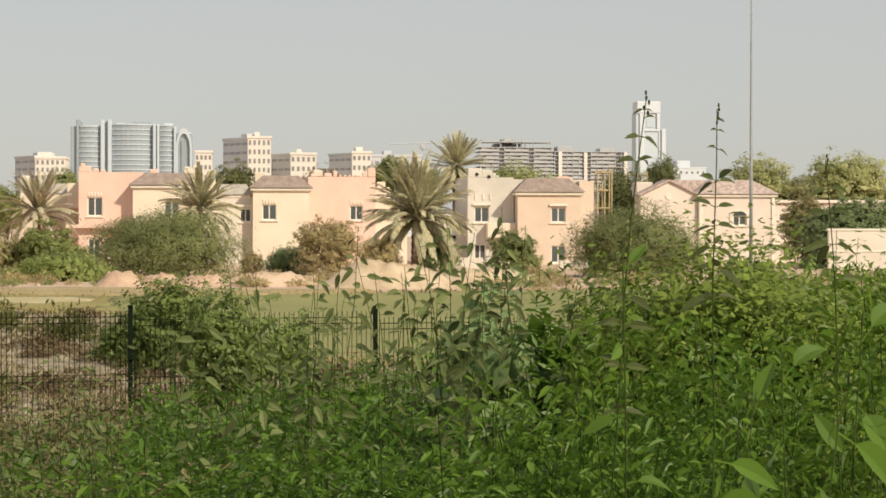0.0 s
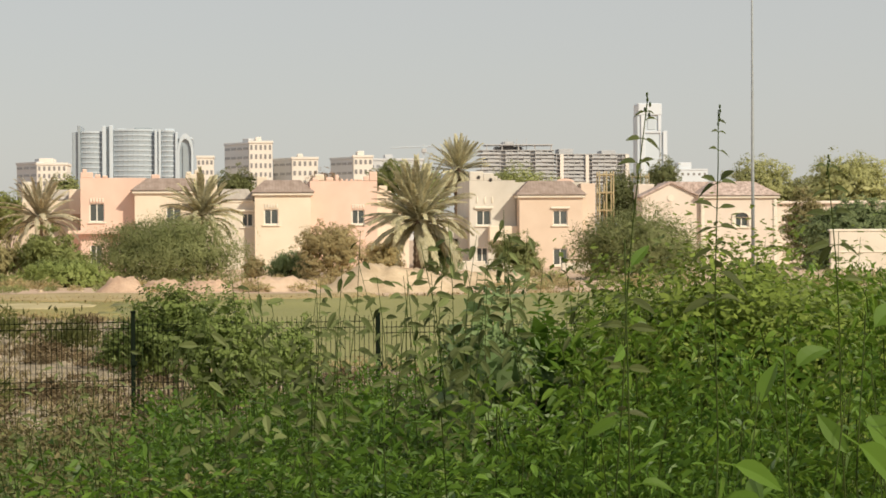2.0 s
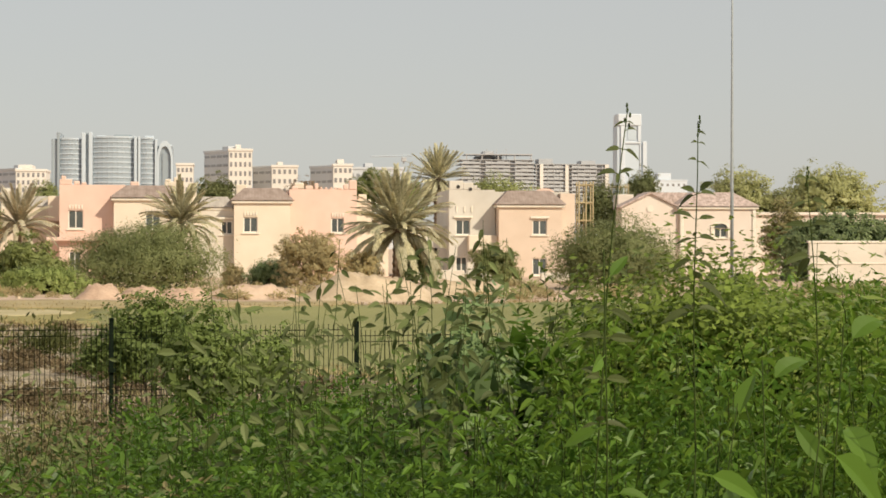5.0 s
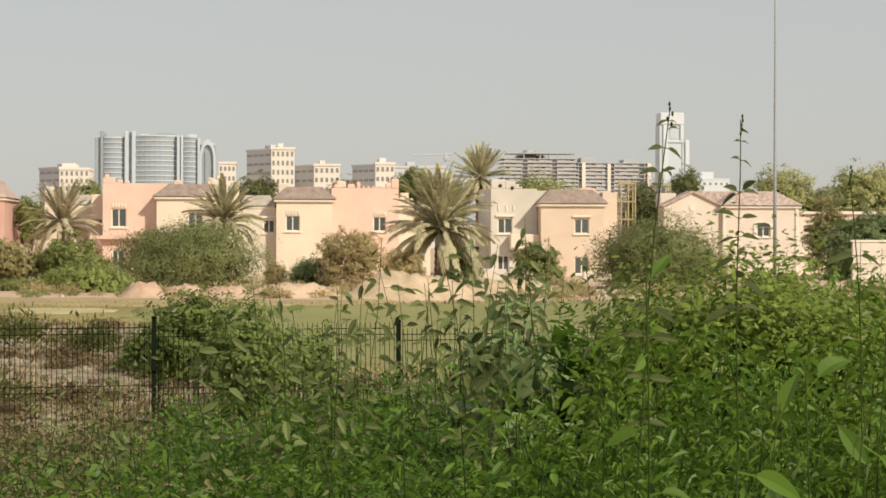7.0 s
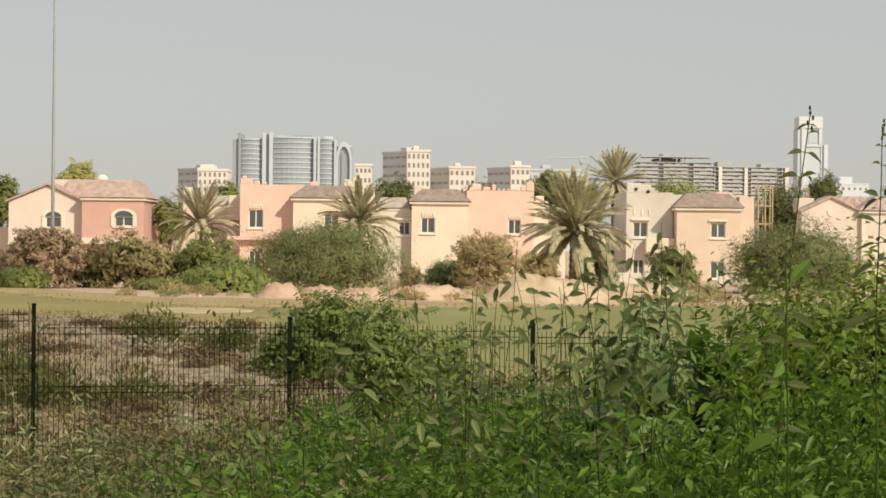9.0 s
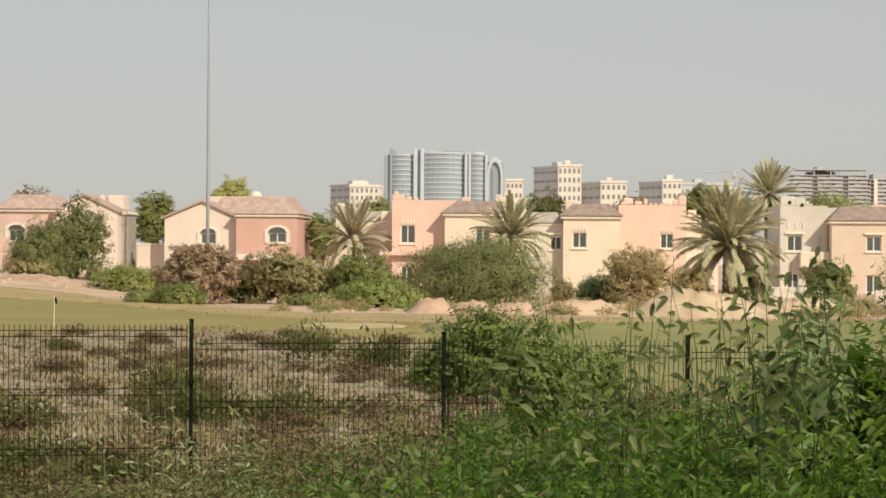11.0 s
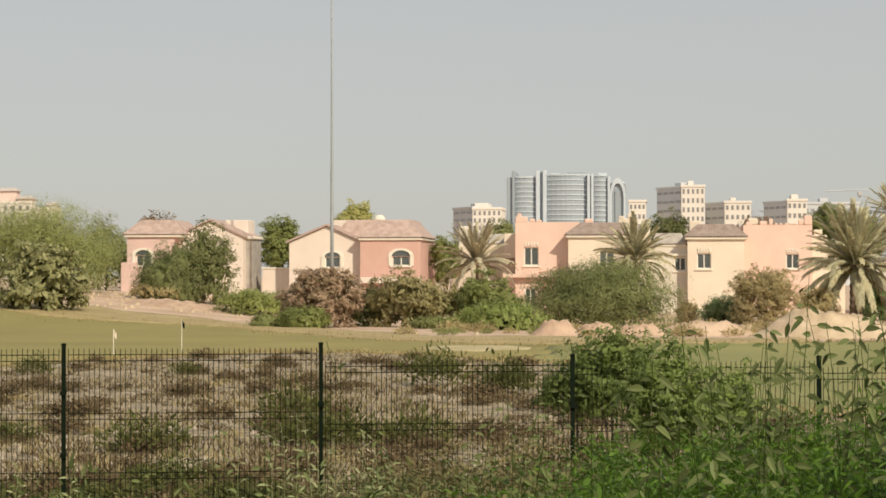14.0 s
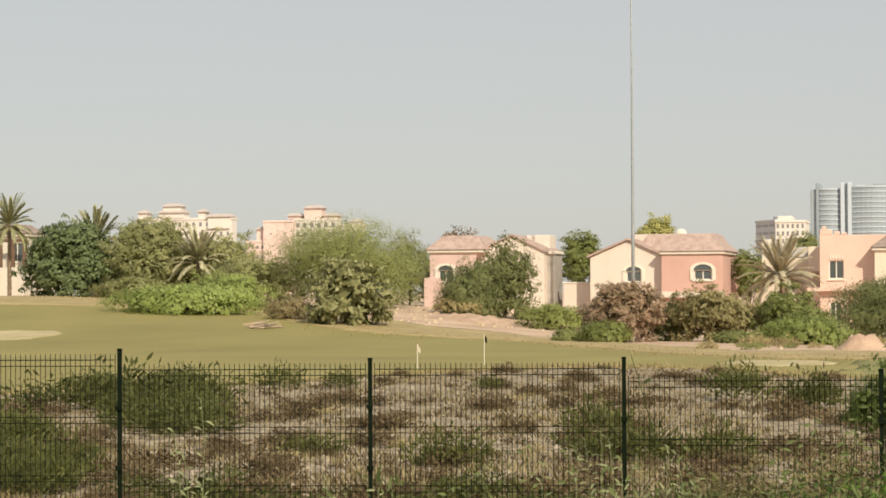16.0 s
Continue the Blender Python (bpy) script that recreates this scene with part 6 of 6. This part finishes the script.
def stalk(label, az, d, top, leaves, leaf, lean=0.0, mat=WEED, seed=1, bare=0.45, base=None, hang=-0.5, slim=0.37):
    """A tall single stalk with paired leaves on its upper part."""
    rng = random.Random(seed)
    x, y = d * math.sin(radians(az)), d * math.cos(radians(az))
    z = height(x, y) - 0.02 if base is None else base
    ob = placed(tagged(new("tall_weed"), label, "weed", "tall weeds"), (x, y, z))
    tall = 2.95 + d * math.tan(radians(top)) - z
    pts = [Vector((lean * (i / 7) ** 2 + 0.012 * math.sin(i * 1.9 + seed), 0.01 * math.cos(i * 2.3), tall * i / 7)) for i in range(8)]
    bm = bmesh.new()
    tube(bm, pts, [(0.0036 - 0.00032 * i) * (0.7 if d < 6 else 1.0) for i in range(8)], 6)
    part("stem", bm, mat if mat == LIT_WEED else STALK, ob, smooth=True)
    for k in range(leaves):
        f = bare + (1 - bare) * (k + 0.5) / leaves
        j = min(6, int(f * 7))
        p = pts[j].lerp(pts[j + 1], f * 7 - j)
        b = 2.2 * k + rng.uniform(-0.5, 0.5)
        out = Vector((math.cos(b), math.sin(b) * 0.6, rng.uniform(hang, hang + 1.6))).normalized()
        side = out.cross(Vector((rng.uniform(-0.4, 0.4), rng.uniform(-1.4, -0.2), rng.uniform(0, 1)))).normalized()
        size = leaf * rng.uniform(0.7, 1.25) * (1.1 - 0.5 * f)
        vs, fs = [], []
        q = p + out * size * 0.35
        fine_leaf(vs, fs, q, out, side, size, size * slim, 0.2, rng.uniform(0.05, 0.5))
        i = len(vs)
        vs += [p + Vector((0, 0, 0.0015)), p - Vector((0, 0, 0.0015)), q - Vector((0, 0, 0.001)), q + Vector((0, 0, 0.001))]
        fs.append((i, i + 1, i + 2, i + 3))
        lf = new("leaf", raw_mesh("leaf", vs, fs, [mat]))
        lf.parent = ob
    return ob


stalk("bent dry weed stem leaning across the fence", -7.75, 8.0, -1.75, 4, 0.07, -0.34, SEED, 12, 0.5)
rng = random.Random(77)
for i in range(58):
    az = rng.uniform(0.5, 10.5) if i < 32 else rng.uniform(11, 18) if i < 36 else rng.uniform(-22, 0)
    d = rng.uniform(8.5, 11.5)
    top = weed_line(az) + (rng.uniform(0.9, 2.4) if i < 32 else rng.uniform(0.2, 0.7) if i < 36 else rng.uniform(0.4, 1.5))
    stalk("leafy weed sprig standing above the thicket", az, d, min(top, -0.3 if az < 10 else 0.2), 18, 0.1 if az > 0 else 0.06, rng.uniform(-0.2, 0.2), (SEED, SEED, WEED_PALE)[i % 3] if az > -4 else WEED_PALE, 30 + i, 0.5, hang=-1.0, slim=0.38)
for i, (az, top, lean) in enumerate(((0.9, -1.3, -0.1), (2.5, 0.05, 0.12), (1.9, -0.9, 0.15), (4.7, -0.6, -0.3), (5.2, -0.5, 0.05), (5.7, -0.1, 0.1), (6.1, 0.3, -0.1), (6.5, -0.2, 0.15), (6.9, 0.6, 0.05), (7.3, 0.1, 0.1), (7.8, -0.3, -0.1), (5.9, -1.0, -0.15), (6.7, -0.9, 0.2), (7.1, -0.8, -0.2), (-0.6, -1.8, -0.1), (-1.6, -2.0, 0.1))):
    stalk("tall leafy weed with hanging dark leaves", az, 9.6 + 0.37 * (i % 5), top, 26 if az > 4.5 else 16, 0.115, lean, (WEED_PALE, SEED, SEED)[i % 3], 140 + i, 0.4, hang=-1.1, slim=0.38)
for i, (az, d, top, size) in enumerate(((12.2, 2.7, -5.5, 0.1), (14.2, 2.6, -3.2, 0.11), (10.0, 2.6, -0.2, 0.06), (16.4, 2.8, -2.2, 0.12), (13.4, 3.1, -4.4, 0.12), (15.4, 2.5, -4.6, 0.13), (17.6, 2.7, -3.4, 0.13))):
    stalk("broad-leaved weed close beside the path", az, d, top, 7, size, 0.03, WEED, 90 + i, 0.62)
for x, y, w, h, lift, count in ((-0.15, 17.3, 0.85, 2.4, 1.4, 2800), (0.35, 17.8, 0.65, 2.1, 1.3, 1500)):
    bush("shrub", "leafy green bush growing against the fence", x, y, w, h, FENCE_BUSH, count, 0.042, trunk=0.025, lobes=9, d=0.7, lift=lift, tips=0.4, pad=0.08)
bush("shrub", "leafy bush leaning over the fence from behind", -0.75, 22.3, 1.3, 2.35, FENCE_BUSH, 3600, 0.045, trunk=0.025, lobes=8, d=0.8, lift=1.3, tips=0.4, pad=0.09)
bush("shrub", "small leafy bush growing behind the fence", -1.15, 22.4, 1.0, 2.1, FENCE_BUSH, 2300, 0.045, trunk=0.025, lobes=7, d=0.8, lift=1.3, tips=0.4, pad=0.09)
bush("shrub", "low leafy bush under the fence bush", -0.6, 16.8, 1.5, 1.0, FENCE_BUSH, 700, 0.06, trunk=0.025, lobes=9, d=0.9, tips=0.5)

for az, d, w, top, k in ((12.0, 10.6, 1.6, 0.15, 0), (10.9, 10.9, 1.2, -0.4, 1), (13.3, 10.5, 1.7, 0.4, 2), (14.9, 11.0, 1.6, 0.35, 3), (16.4, 10.4, 1.6, 0.1, 4)):
    x, y = d * math.sin(radians(az)), d * math.cos(radians(az))
    tall = 2.95 + d * math.tan(radians(top)) - height(x, y)
    bush("shrub", "feathery light green bush among the weeds", x, y, w, tall * 1.035, WEED_YELLOW, 6500, 0.046, trunk=0.03, lobes=9, d=1.4, tips=0.12)

for az, d, w, top, mat in ((6.6, 10.2, 0.42, -0.9, BLUE_WEED), (7.4, 10.6, 0.5, -1.2, BLUE_WEED), (8.2, 10.4, 0.45, -1.9, WEED)):
    x, y = d * math.sin(radians(az)), d * math.cos(radians(az))
    tall = 2.95 + d * math.tan(radians(top)) - height(x, y)
    bush("shrub", "large-leaved blue-green weed bush above the thicket", x, y, w, tall, mat, 260, 0.082, trunk=0.012, lobes=7, d=w * 0.8, tips=0.5, slim=0.2, lift=tall * 0.55)


def whorl_stalk(label, az, d, top, lean, whorls, seed):
    """A long bare stalk with whorls of leaves: (degrees below the tip, number, leaf length)."""
    rng = random.Random(seed)
    x, y = d * math.sin(radians(az)), d * math.cos(radians(az))
    z = height(x, y) - 0.02
    ob = placed(tagged(new("tall_weed"), label, "weed", "tall weeds"), (x, y, z))
    tall = 2.95 + d * math.tan(radians(top)) - z

    def at(f):
        return Vector((lean * f ** 1.8 + 0.004 * math.sin(f * 17 + seed), 0.004 * math.cos(f * 13), tall * f))
    bm = bmesh.new()
    tube(bm, [at(i / 16) for i in range(17)], [0.0034 - 0.0022 * i / 16 for i in range(17)], 6)
    part("stem", bm, STALK, ob, smooth=True)
    for below, count, size in whorls:
        p = at(1 - d * math.tan(radians(below)) / tall)
        turn = rng.uniform(-0.5, 0.5)
        for k in range(count):
            b = turn + 2 * math.pi * k / count + rng.uniform(-0.3, 0.3)
            out = Vector((math.cos(b), 0.6 * math.sin(b), rng.uniform(-0.25, 0.7))).normalized()
            side = out.cross(Vector((rng.uniform(-0.3, 0.3), -0.9, rng.uniform(0.2, 0.9)))).normalized()
            long = size * rng.uniform(0.75, 1.25)
            vs, fs = [], []
            q = p + out * long * 0.2
            fine_leaf(vs, fs, q, out, side, long, long * rng.uniform(0.26, 0.38), 0.2, rng.uniform(0.25, 0.7))
            i, w = len(vs), Vector((0, 0, 0.0012))
            vs += [p + w, p - w, q - w, q + w]
            fs.append((i, i + 1, i + 2, i + 3))
            new("leaf", raw_mesh("leaf", vs, fs, [SEED])).parent = ob
    bm = bmesh.new()
    for k in range(5):
        bmesh.ops.create_icosphere(bm, subdivisions=1, radius=0.0035, matrix=Matrix.Translation(at(1) + Vector((rng.uniform(-0.005, 0.005), rng.uniform(-0.005, 0.005), 0.008 - 0.01 * k))) @ Matrix.Diagonal((0.8, 0.8, 1.7, 1)))
    part("seed_tuft", bm, STALK, ob)
    return ob


whorl_stalk("tall thin weed stalk with small leaves rising above the rest", 9.5, 4.2, 3.65, 0.115,
            ((0.35, 2, 0.018), (0.6, 1, 0.022), (1.1, 2, 0.026), (1.8, 4, 0.034), (3.4, 1, 0.035), (4.3, 2, 0.03), (5.5, 3, 0.04), (6.3, 3, 0.05), (7.4, 3, 0.05), (8.6, 3, 0.05)), 3)
whorl_stalk("tall slender weed stalk with small side shoots", 12.85, 4.8, 3.3, 0.01,
            ((0.3, 1, 0.016), (0.6, 2, 0.02), (1.1, 2, 0.026), (2.0, 4, 0.05), (2.7, 2, 0.045), (3.2, 3, 0.044), (3.8, 4, 0.05), (4.4, 3, 0.055), (5.2, 4, 0.055)), 4)
whorl_stalk("thin weed stalk with sparse leaves at the bank's end", 16.6, 5.2, 1.9, -0.06,
            ((0.2, 2, 0.03), (0.8, 2, 0.04), (1.5, 3, 0.05), (2.3, 3, 0.06)), 6)
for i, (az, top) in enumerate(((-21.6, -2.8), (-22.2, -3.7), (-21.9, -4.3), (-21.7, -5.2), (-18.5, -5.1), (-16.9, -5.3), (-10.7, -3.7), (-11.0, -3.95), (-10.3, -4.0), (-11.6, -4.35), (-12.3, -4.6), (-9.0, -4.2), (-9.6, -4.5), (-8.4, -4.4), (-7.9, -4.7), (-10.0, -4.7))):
    stalk("silvery pale-leaved weed sprig, sunlight put into its leaf colour", az, 13.0 + 0.6 * (i % 4), top, 20, 0.095, rng.uniform(-0.08, 0.08), LIT_WEED, 210 + i, 0.4, hang=-0.1, slim=0.22)

# An added, unseen plain wall closes the place behind the camera.
link = one_box(-45, 45, -14, -13.6, -2, 9)
tagged(link_mesh("wall_south", link, WHITE), "plain pale wall behind the camera", "wall", kind="structure")
